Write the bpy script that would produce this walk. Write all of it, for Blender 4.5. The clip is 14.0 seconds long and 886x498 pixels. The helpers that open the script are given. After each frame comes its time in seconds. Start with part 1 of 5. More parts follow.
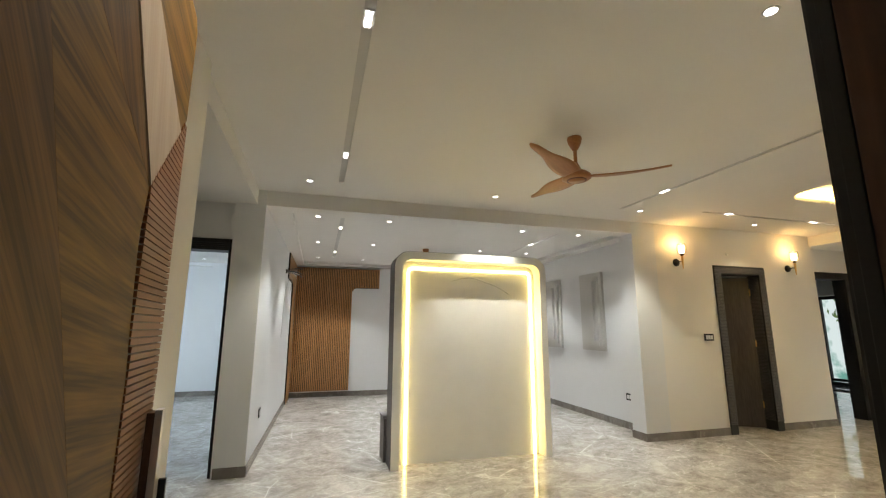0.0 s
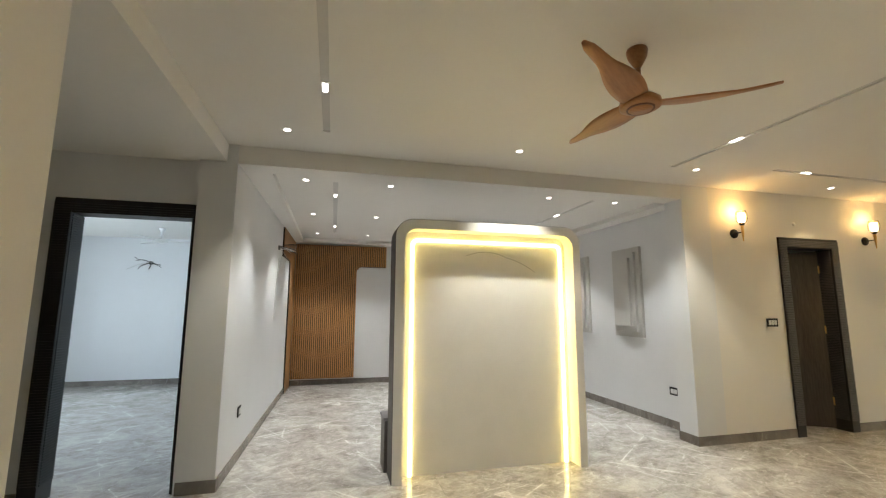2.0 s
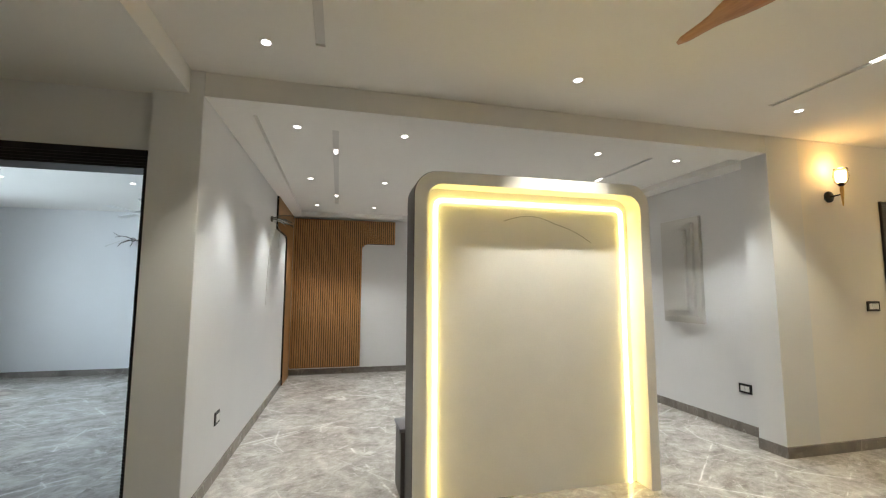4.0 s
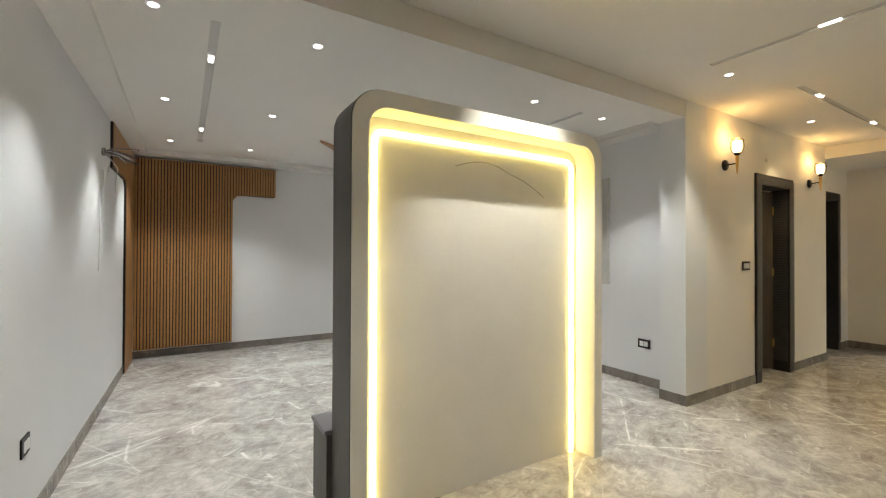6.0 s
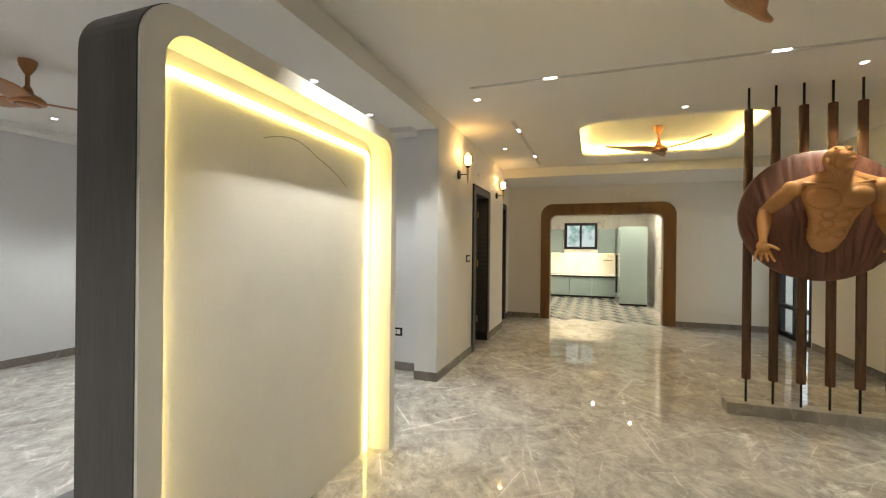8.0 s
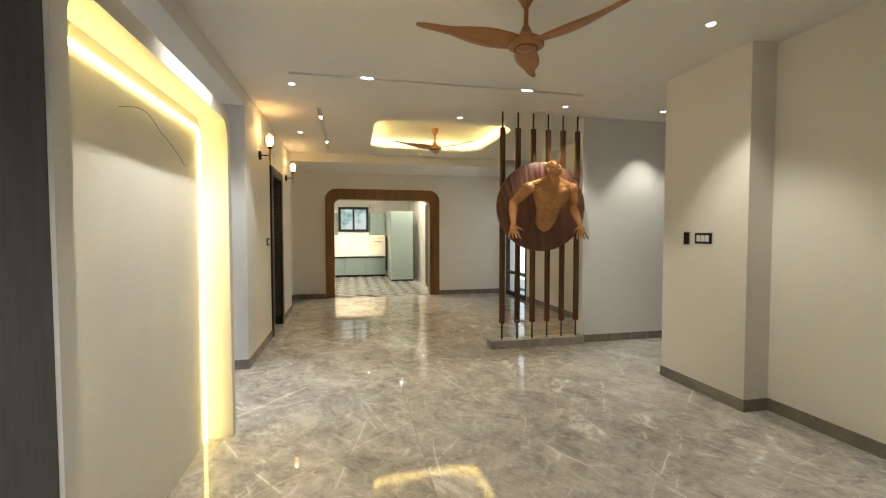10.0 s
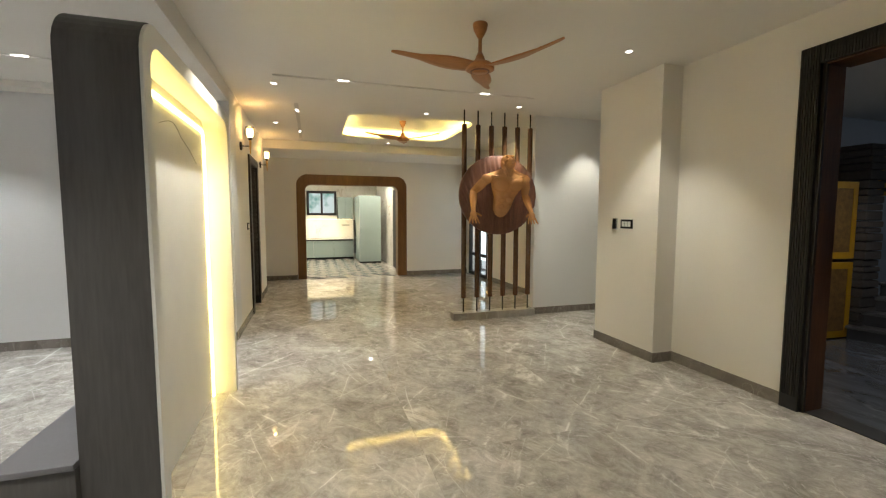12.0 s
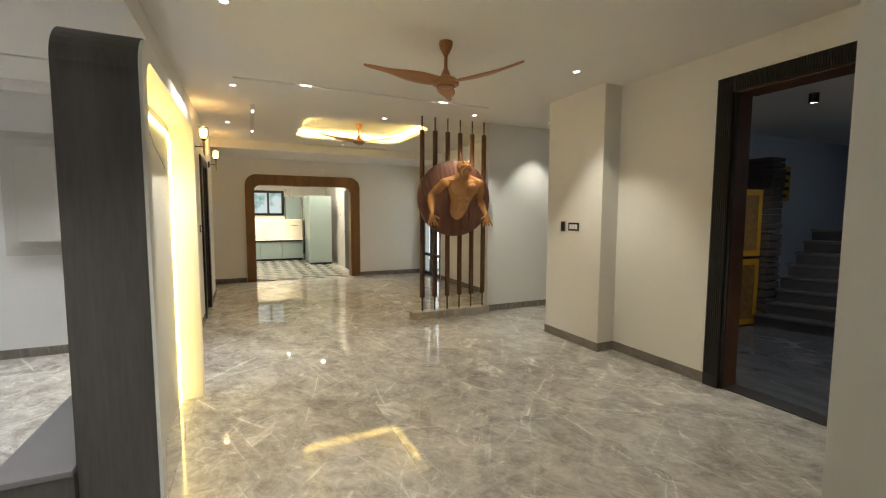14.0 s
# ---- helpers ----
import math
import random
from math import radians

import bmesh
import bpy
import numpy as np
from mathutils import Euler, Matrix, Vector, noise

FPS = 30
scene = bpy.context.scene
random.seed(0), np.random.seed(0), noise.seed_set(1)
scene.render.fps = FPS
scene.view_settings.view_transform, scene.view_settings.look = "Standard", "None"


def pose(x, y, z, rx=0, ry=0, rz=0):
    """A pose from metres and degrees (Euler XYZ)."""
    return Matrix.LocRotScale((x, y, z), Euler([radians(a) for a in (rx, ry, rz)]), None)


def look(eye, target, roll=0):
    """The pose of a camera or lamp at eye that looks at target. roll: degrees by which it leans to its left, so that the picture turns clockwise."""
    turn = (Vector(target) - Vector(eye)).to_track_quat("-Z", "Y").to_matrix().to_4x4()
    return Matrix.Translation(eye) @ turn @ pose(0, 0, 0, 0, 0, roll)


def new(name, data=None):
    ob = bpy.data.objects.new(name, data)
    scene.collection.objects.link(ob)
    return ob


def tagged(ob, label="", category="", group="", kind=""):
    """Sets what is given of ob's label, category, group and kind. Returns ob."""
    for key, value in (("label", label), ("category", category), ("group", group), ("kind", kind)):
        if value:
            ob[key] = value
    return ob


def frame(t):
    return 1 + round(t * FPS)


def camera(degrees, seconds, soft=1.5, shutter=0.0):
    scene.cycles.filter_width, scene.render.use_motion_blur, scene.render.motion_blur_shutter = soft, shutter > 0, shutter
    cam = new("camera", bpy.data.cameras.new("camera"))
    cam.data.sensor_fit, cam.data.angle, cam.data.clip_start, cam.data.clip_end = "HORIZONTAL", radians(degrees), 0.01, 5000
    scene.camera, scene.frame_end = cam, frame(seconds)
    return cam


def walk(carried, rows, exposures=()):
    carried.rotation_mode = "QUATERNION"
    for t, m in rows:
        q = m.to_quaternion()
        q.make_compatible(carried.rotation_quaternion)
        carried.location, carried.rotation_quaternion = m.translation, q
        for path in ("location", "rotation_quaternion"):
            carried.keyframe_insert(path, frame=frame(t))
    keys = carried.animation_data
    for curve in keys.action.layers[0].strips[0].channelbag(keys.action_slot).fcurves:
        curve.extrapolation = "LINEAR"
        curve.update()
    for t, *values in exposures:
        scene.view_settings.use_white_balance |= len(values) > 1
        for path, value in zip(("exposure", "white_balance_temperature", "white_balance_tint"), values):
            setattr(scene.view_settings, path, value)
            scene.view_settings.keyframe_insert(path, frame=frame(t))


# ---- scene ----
cam = camera(92.5, 14.0, soft=1.2)
PATH = [
    (0, (0.241, 0.265, 1.307), (0.79, 2.153, 1.671), 0.2),
    (0.5, (0.284, 0.463, 1.268), (0.839, 2.347, 1.646), 0.2),
    (1, (0.353, 0.64, 1.298), (0.91, 2.528, 1.657), 0.2),
    (1.5, (0.43, 0.817, 1.347), (0.979, 2.713, 1.668), 0.2),
    (2, (0.482, 1.036, 1.335), (0.973, 2.955, 1.612), 0.2),
    (2.5, (0.533, 1.247, 1.328), (0.959, 3.186, 1.564), 0.1),
    (5, (0.45, 2.296, 1.314), (1.095, 4.184, 1.452), 0.3),
    (5.5, (0.383, 2.46, 1.313), (1.208, 4.28, 1.388), 0.3),
    (6, (0.323, 2.629, 1.314), (1.364, 4.336, 1.332), 0.2),
    (6.5, (0.267, 2.765, 1.329), (1.563, 4.288, 1.327), 0.3),
    (7, (0.199, 2.949, 1.32), (1.74, 4.225, 1.32), 0.4),
    (7.5, (0.13, 3.081, 1.31), (1.865, 4.075, 1.31), 0.4),
    (8, (0.102, 3.216, 1.313), (1.987, 3.885, 1.311), 0.6),
    (8.5, (0.038, 3.377, 1.299), (2.017, 3.661, 1.307), 0.3),
    (9, (-0.056, 3.513, 1.289), (1.943, 3.454, 1.298), 0.5),
    (11.5, (-0.759, 3.867, 1.327), (1.148, 3.281, 1.172), 0.1),
    (12, (-0.88, 3.876, 1.334), (1.025, 3.288, 1.177), 0.1),
    (12.5, (-0.964, 3.883, 1.357), (0.941, 3.294, 1.196), 0.1),
    (13, (-0.996, 3.936, 1.364), (0.892, 3.295, 1.203), 0.2),
    (13.5, (-1.005, 4.023, 1.375), (0.838, 3.263, 1.214), 0.2),
    (14, (-1.006, 4.098, 1.378), (0.809, 3.272, 1.217), 0.2),
]
walk(cam, [(t, look(eye, target, roll)) for t, eye, target, roll in PATH], [(0.0, 0.06), (2.5, 0.02), (5.0, -0.03), (7.0, -0.08), (9.0, -0.08), (11.5, -0.07), (14.0, -0.06)])

# ---- world and light ----
world = bpy.data.worlds.new("world")
scene.world = world
world.use_nodes = True
wn = world.node_tree.nodes
sky = wn.new("ShaderNodeTexSky")
sky.sky_type, sky.sun_disc = "NISHITA", False
sky.sun_elevation, sky.sun_rotation = radians(48), radians(200)
wn["Background"].inputs["Strength"].default_value = 0.12
world.node_tree.links.new(sky.outputs["Color"], wn["Background"].inputs["Color"])

WARM, NEUTRAL, AMBER = (1.0, 0.86, 0.66), (1.0, 0.96, 0.90), (1.0, 0.56, 0.17)


def lamp(name, kind, at, power, color, target=None, size=0.05, cone=60, blend=0.6, size_y=0):
    data = bpy.data.lights.new(name, kind)
    data.energy, data.color = power, color
    if kind == "SPOT":
        data.spot_size, data.spot_blend, data.shadow_soft_size = radians(cone), blend, size
    elif kind == "AREA":
        data.size = size
        if size_y:
            data.shape, data.size_y = "RECTANGLE", size_y
    else:
        data.shadow_soft_size = size
    ob = new(name, data)
    ob.matrix_world = look(at, target) if target else Matrix.Translation(at)
    return ob


sun_data = bpy.data.lights.new("sun", "SUN")
sun_data.energy, sun_data.angle, sun_data.color = 5.0, radians(3), (1.0, 0.95, 0.88)
new("sun", sun_data).matrix_world = look((0, 0, 20), (11, 7, 0))

# daylight in window openings, for the first two lamps
lamp("daylight_room", "AREA", (-4.85, 7.2, 1.5), 60, (0.72, 0.86, 1.0), (0, 7.2, 1.2), 1.8, size_y=1.4)
lamp("daylight_hall", "AREA", (7.8, 0.18, 1.1), 4, (0.92, 0.97, 1.0), (7.8, 3, 0.8), 1.0, size_y=2.0)
lamp("stair_lamp", "SPOT", (1.28, -0.78, 2.43), 44, NEUTRAL, (1.28, -0.78, 0), 0.04, 130)
# bluish fill added inside the closed stairwell; no window stands behind it
lamp("stair_fill", "AREA", (0.3, -3.6, 2.3), 3, (0.74, 0.85, 1.0), (1.3, -2.5, 0.5), 1.0)

# ---- materials ----


def mat(name, color, rough=0.6, metal=0.0, var=0.06, scale=6.0, bump=0.0, bump_scale=60.0, spec=0.5, fine=90.0, coat=0.0):
    """Plain surface with broad mottling, fine grain and relief."""
    m = bpy.data.materials.new(name)
    m.use_nodes = True
    nt, n = m.node_tree, m.node_tree.nodes
    p = n["Principled BSDF"]
    p.inputs["Roughness"].default_value, p.inputs["Metallic"].default_value = rough, metal
    p.inputs["Specular IOR Level"].default_value = spec
    p.inputs["Coat Weight"].default_value = coat
    tc = n.new("ShaderNodeTexCoord")
    a, b = n.new("ShaderNodeTexNoise"), n.new("ShaderNodeTexNoise")
    a.inputs["Scale"].default_value, b.inputs["Scale"].default_value = scale * 0.35, fine
    a.inputs["Detail"].default_value = 5
    mix = n.new("ShaderNodeMix")
    mix.data_type = "FLOAT"
    mix.inputs[0].default_value = 0.35
    ramp = n.new("ShaderNodeValToRGB")
    dark = [c * (1 - var) for c in color]
    lite = [min(1, c * (1 + var)) for c in color]
    ramp.color_ramp.elements[0].color, ramp.color_ramp.elements[1].color = (*dark, 1), (*lite, 1)
    ramp.color_ramp.elements[0].position, ramp.color_ramp.elements[1].position = 0.3, 0.7
    L = nt.links.new
    L(tc.outputs["Object"], a.inputs["Vector"]), L(tc.outputs["Object"], b.inputs["Vector"])
    L(a.outputs["Fac"], mix.inputs[2]), L(b.outputs["Fac"], mix.inputs[3])
    L(mix.outputs[0], ramp.inputs["Fac"]), L(ramp.outputs["Color"], p.inputs["Base Color"])
    if bump:
        c, bp = n.new("ShaderNodeTexNoise"), n.new("ShaderNodeBump")
        c.inputs["Scale"].default_value, c.inputs["Detail"].default_value = bump_scale, 4
        bp.inputs["Strength"].default_value, bp.inputs["Distance"].default_value = bump, 0.002
        L(tc.outputs["Object"], c.inputs["Vector"]), L(c.outputs["Fac"], bp.inputs["Height"]), L(bp.outputs["Normal"], p.inputs["Normal"])
    return m


def wood(name, dark, lite, axis=2, rough=0.4, stretch=14.0, scale=3.0, rings=6.0):
    """Veneer whose grain runs along one axis of the object."""
    m = bpy.data.materials.new(name)
    m.use_nodes = True
    nt, n = m.node_tree, m.node_tree.nodes
    p = n["Principled BSDF"]
    tc, mp = n.new("ShaderNodeTexCoord"), n.new("ShaderNodeMapping")
    sc = [stretch * scale] * 3
    sc[axis] = scale
    mp.inputs["Scale"].default_value = sc
    info = n.new("ShaderNodeObjectInfo")
    add = n.new("ShaderNodeVectorMath")
    mul = n.new("ShaderNodeMath")
    mul.operation, mul.inputs[1].default_value = "MULTIPLY", 37.0
    a, b = n.new("ShaderNodeTexNoise"), n.new("ShaderNodeTexNoise")
    a.inputs["Scale"].default_value, a.inputs["Detail"].default_value, a.inputs["Distortion"].default_value = 0.35, 6, 0.6
    b.inputs["Scale"].default_value, b.inputs["Detail"].default_value = 2.5, 8
    mix, ramp, bp = n.new("ShaderNodeMix"), n.new("ShaderNodeValToRGB"), n.new("ShaderNodeBump")
    mix.data_type = "FLOAT"
    mix.inputs[0].default_value = 0.45
    ramp.color_ramp.elements[0].color, ramp.color_ramp.elements[1].color = (*dark, 1), (*lite, 1)
    ramp.color_ramp.elements[0].position, ramp.color_ramp.elements[1].position = 0.34, 0.66
    bp.inputs["Strength"].default_value, bp.inputs["Distance"].default_value = 0.25, 0.001
    L = nt.links.new
    L(tc.outputs["Object"], mp.inputs["Vector"]), L(info.outputs["Random"], mul.inputs[0])
    L(mp.outputs["Vector"], add.inputs[0]), L(mul.outputs[0], add.inputs[1])
    L(add.outputs[0], a.inputs["Vector"]), L(add.outputs[0], b.inputs["Vector"])
    L(a.outputs["Fac"], mix.inputs[2]), L(b.outputs["Fac"], mix.inputs[3])
    L(mix.outputs[0], ramp.inputs["Fac"]), L(ramp.outputs["Color"], p.inputs["Base Color"])
    L(mix.outputs[0], bp.inputs["Height"]), L(bp.outputs["Normal"], p.inputs["Normal"])
    p.inputs["Roughness"].default_value = rough
    return m


def figured(name, dark, lite, turn, rough=0.52, scale=1.0):
    """Flat-sawn veneer with flowing bands and pores; turn: degrees of the grain in the face."""
    m = bpy.data.materials.new(name)
    m.use_nodes = True
    nt, n = m.node_tree, m.node_tree.nodes
    L = nt.links.new
    p = n["Principled BSDF"]
    tc, mp = n.new("ShaderNodeTexCoord"), n.new("ShaderNodeMapping")
    mp.inputs["Rotation"].default_value = (0, radians(turn), 0)
    mp.inputs["Scale"].default_value, mp.vector_type = (2.2 / scale, 1 / scale, 0.5 / scale), "TEXTURE"
    L(tc.outputs["Object"], mp.inputs["Vector"])
    w, f = n.new("ShaderNodeTexWave"), n.new("ShaderNodeTexNoise")
    w.bands_direction = "Z"
    for k, v in (("Scale", 2.0), ("Distortion", 11.0), ("Detail", 4.0), ("Detail Scale", 0.6), ("Detail Roughness", 0.6)):
        w.inputs[k].default_value = v
    mp2 = n.new("ShaderNodeMapping")
    mp2.inputs["Rotation"].default_value, mp2.inputs["Scale"].default_value = (0, radians(turn), 0), (1 / 5, 1 / 60, 1 / 140)
    mp2.vector_type = "TEXTURE"
    L(tc.outputs["Object"], mp2.inputs["Vector"]), L(mp2.outputs["Vector"], f.inputs["Vector"])
    f.inputs["Scale"].default_value, f.inputs["Detail"].default_value = 1.0, 5
    L(mp.outputs["Vector"], w.inputs["Vector"])
    mix, ramp, bp = n.new("ShaderNodeMix"), n.new("ShaderNodeValToRGB"), n.new("ShaderNodeBump")
    mix.data_type, mix.inputs[0].default_value = "FLOAT", 0.80
    L(w.outputs["Fac"], mix.inputs[2]), L(f.outputs["Fac"], mix.inputs[3])
    e = ramp.color_ramp.elements
    e[0].position, e[0].color, e[1].position, e[1].color = 0.32, (*dark, 1), 0.66, (*lite, 1)
    bp.inputs["Strength"].default_value, bp.inputs["Distance"].default_value = 0.2, 0.001
    L(mix.outputs[0], ramp.inputs["Fac"]), L(ramp.outputs["Color"], p.inputs["Base Color"])
    L(f.outputs["Fac"], bp.inputs["Height"]), L(bp.outputs["Normal"], p.inputs["Normal"])
    p.inputs["Roughness"].default_value = rough
    p.inputs["Specular IOR Level"].default_value = 0.25
    return m


def marble(name, base, dark, vein, rough=0.07, scale=1.0, vein_width=0.03):
    """Polished marble: cloudy ground, long diagonal veins, fine white crackle."""
    m = bpy.data.materials.new(name)
    m.use_nodes = True
    nt, n = m.node_tree, m.node_tree.nodes
    L = nt.links.new
    p = n["Principled BSDF"]
    tc, info = n.new("ShaderNodeTexCoord"), n.new("ShaderNodeObjectInfo")
    mul, add = n.new("ShaderNodeMath"), n.new("ShaderNodeVectorMath")
    mul.operation, mul.inputs[1].default_value = "MULTIPLY", 53.0
    L(info.outputs["Random"], mul.inputs[0])
    mp = n.new("ShaderNodeMapping")
    mp.inputs["Rotation"].default_value = (0, 0, radians(38))
    mp.inputs["Scale"].default_value = (scale, scale * 2.1, scale)
    L(tc.outputs["Object"], mp.inputs["Vector"])
    L(mp.outputs["Vector"], add.inputs[0]), L(mul.outputs[0], add.inputs[1])
    cloud = n.new("ShaderNodeTexNoise")
    cloud.inputs["Scale"].default_value, cloud.inputs["Detail"].default_value, cloud.inputs["Distortion"].default_value = 1.5, 9, 1.2
    L(add.outputs[0], cloud.inputs["Vector"])
    ramp = n.new("ShaderNodeValToRGB")
    e = ramp.color_ramp.elements
    e[0].position, e[0].color, e[1].position, e[1].color = 0.33, (*dark, 1), 0.62, (*base, 1)
    L(cloud.outputs["Fac"], ramp.inputs["Fac"])
    color = ramp.outputs["Color"]
    for k, (sc, width, amount) in enumerate(((0.9, vein_width, 0.75), (2.6, vein_width * 0.8, 0.5), (6.5, vein_width * 1.2, 0.28))):
        v = n.new("ShaderNodeTexNoise")
        v.inputs["Scale"].default_value, v.inputs["Detail"].default_value, v.inputs["Distortion"].default_value = sc, 5, 1.1
        off = n.new("ShaderNodeVectorMath")
        off.inputs[1].default_value = (7.3 * k, 3.1 * k, 1.7)
        L(add.outputs[0], off.inputs[0]), L(off.outputs[0], v.inputs["Vector"])
        sub, ab, lt = n.new("ShaderNodeMath"), n.new("ShaderNodeMath"), n.new("ShaderNodeMapRange")
        sub.operation, sub.inputs[1].default_value, ab.operation = "SUBTRACT", 0.5, "ABSOLUTE"
        lt.inputs["From Min"].default_value, lt.inputs["From Max"].default_value = 0.0, width
        lt.inputs["To Min"].default_value, lt.inputs["To Max"].default_value = amount, 0.0
        L(v.outputs["Fac"], sub.inputs[0]), L(sub.outputs[0], ab.inputs[0]), L(ab.outputs[0], lt.inputs["Value"])
        patch = n.new("ShaderNodeTexNoise")
        patch.inputs["Scale"].default_value = sc * 0.8 + 0.6
        L(off.outputs[0], patch.inputs["Vector"])
        pr = n.new("ShaderNodeMapRange")
        pr.inputs["From Min"].default_value, pr.inputs["From Max"].default_value = 0.42, 0.62
        L(patch.outputs["Fac"], pr.inputs["Value"])
        am = n.new("ShaderNodeMath")
        am.operation = "MULTIPLY"
        L(lt.outputs[0], am.inputs[0]), L(pr.outputs[0], am.inputs[1])
        mx = n.new("ShaderNodeMix")
        mx.data_type = "RGBA"
        mx.inputs[7].default_value = (*vein, 1)
        L(am.outputs[0], mx.inputs[0]), L(color, mx.inputs[6])
        color = mx.outputs[2]
    L(color, p.inputs["Base Color"])
    p.inputs["Roughness"].default_value = rough
    return m


def vein_marble(name, base, dark, pale, vein, rough):
    """Polished slab: cloudy ground, straight crossing veins and small pale flecks."""
    m = bpy.data.materials.new(name)
    m.use_nodes = True
    nt, n = m.node_tree, m.node_tree.nodes
    L = nt.links.new
    p = n["Principled BSDF"]
    tc, info, mul, add = n.new("ShaderNodeTexCoord"), n.new("ShaderNodeObjectInfo"), n.new("ShaderNodeMath"), n.new("ShaderNodeVectorMath")
    mul.operation, mul.inputs[1].default_value = "MULTIPLY", 61.0
    L(info.outputs["Random"], mul.inputs[0]), L(tc.outputs["Object"], add.inputs[0]), L(mul.outputs[0], add.inputs[1])

    def noise_fac(scale, detail, distort, src, rough_=0.6):
        t = n.new("ShaderNodeTexNoise")
        t.inputs["Scale"].default_value, t.inputs["Detail"].default_value = scale, detail
        t.inputs["Distortion"].default_value, t.inputs["Roughness"].default_value = distort, rough_
        L(src, t.inputs["Vector"])
        return t

    def ranged(src, lo, hi, a, b):
        r = n.new("ShaderNodeMapRange")
        for k, v in (("From Min", lo), ("From Max", hi), ("To Min", a), ("To Max", b)):
            r.inputs[k].default_value = v
        L(src, r.inputs["Value"])
        return r.outputs[0]

    def times(a, b):
        t = n.new("ShaderNodeMath")
        t.operation = "MULTIPLY"
        L(a, t.inputs[0]), L(b, t.inputs[1])
        return t.outputs[0]

    def blend(fac, under, over):
        mx = n.new("ShaderNodeMix")
        mx.data_type = "RGBA"
        mx.inputs[7].default_value = (*over, 1)
        L(fac, mx.inputs[0]), L(under, mx.inputs[6])
        return mx.outputs[2]

    src = add.outputs[0]

    def along(turn, long, shift):
        mp = n.new("ShaderNodeMapping")
        mp.inputs["Rotation"].default_value, mp.inputs["Location"].default_value = (0, 0, radians(turn)), (3.7 * shift, 5.3 * shift, 0.4)
        mp.inputs["Scale"].default_value, mp.vector_type = (long, 1.0, 1.0), "TEXTURE"
        L(src, mp.inputs["Vector"])
        return mp.outputs["Vector"]

    # mottled ground
    cloud, grit = noise_fac(2.1, 12, 1.4, src, 0.66), noise_fac(12.0, 14, 0.9, along(28, 1.4, 1), 0.78)
    mixed = n.new("ShaderNodeMix")
    mixed.data_type, mixed.inputs[0].default_value = "FLOAT", 0.5
    L(cloud.outputs["Fac"], mixed.inputs[2]), L(grit.outputs["Fac"], mixed.inputs[3])
    ramp = n.new("ShaderNodeValToRGB")
    e = ramp.color_ramp.elements
    e[0].position, e[0].color, e[1].position, e[1].color = 0.385, (*dark, 1), 0.615, (*base, 1)
    L(mixed.outputs[0], ramp.inputs["Fac"])
    color = ramp.outputs["Color"]
    # short pale streaks in drifts, and a few broad pale patches
    for k, (scale, turn, long, lo, hi, most) in enumerate(((8.0, 27, 2.6, 0.56, 0.65, 0.82), (12.0, -36, 2.8, 0.56, 0.65, 0.80), (24.0, 62, 1.8, 0.55, 0.65, 0.65))):
        fleck, gate = noise_fac(scale, 12, 0.5, along(turn, long, k + 2), 0.74), noise_fac(2.0, 6, 0.8, along(turn, 1.3, k + 5))
        color = blend(times(ranged(fleck.outputs["Fac"], lo, hi, 0.0, most), ranged(gate.outputs["Fac"], 0.44, 0.62, 0.05, 1.0)), color, pale)
    patch, ragged = noise_fac(1.6, 4, 0.6, along(-15, 1.7, 13)), noise_fac(13.0, 12, 0.8, along(-40, 1.7, 14), 0.75)
    color = blend(times(ranged(patch.outputs["Fac"], 0.655, 0.70, 0.0, 1.0), ranged(ragged.outputs["Fac"], 0.40, 0.58, 0.0, 0.85)), color, vein)
    # long thin veins that cross
    for k, (scale, turn, long, width, amount) in enumerate(((0.62, 31, 4.5, 0.0030, 0.90), (0.70, -37, 5.0, 0.0030, 0.85), (0.55, 74, 4.0, 0.0024, 0.65), (1.7, 12, 4.0, 0.0046, 0.60), (1.5, -55, 3.6, 0.0044, 0.55), (3.3, 40, 3.4, 0.0065, 0.36), (3.6, -25, 3.4, 0.0065, 0.36))):
        warp = n.new("ShaderNodeVectorMath")
        warp.operation, warp.inputs[1].default_value = "MULTIPLY_ADD", (0.018, 0.035, 0.0)
        at, wob = along(turn, long, k + 8), noise_fac(4.0, 8, 0.0, src, 0.7)
        L(wob.outputs["Color"], warp.inputs[0]), L(at, warp.inputs[2])
        v = n.new("ShaderNodeTexVoronoi")
        v.feature, v.inputs["Scale"].default_value = "DISTANCE_TO_EDGE", scale
        L(warp.outputs[0], v.inputs["Vector"])
        broken = noise_fac(2.6, 10, 0.3, along(turn, 1.6, k + 9), 0.75)
        gate = ranged(broken.outputs["Fac"], 0.50, 0.58, 0.0, 1.0)
        color = blend(times(ranged(v.outputs["Distance"], 0.0, width * 5, amount * 0.35, 0.0), gate), color, pale)
        color = blend(times(ranged(v.outputs["Distance"], 0.0, width, amount, 0.0), gate), color, vein)
    p.inputs["Specular IOR Level"].default_value = 0.5
    L(color, p.inputs["Base Color"])
    p.inputs["Roughness"].default_value = rough
    return m


def glow(name, color, strength):
    m = bpy.data.materials.new(name)
    m.use_nodes = True
    p = m.node_tree.nodes["Principled BSDF"]
    p.inputs["Base Color"].default_value = (0.8, 0.8, 0.8, 1)
    p.inputs["Emission Color"].default_value = (*color, 1)
    p.inputs["Emission Strength"].default_value = strength
    return m


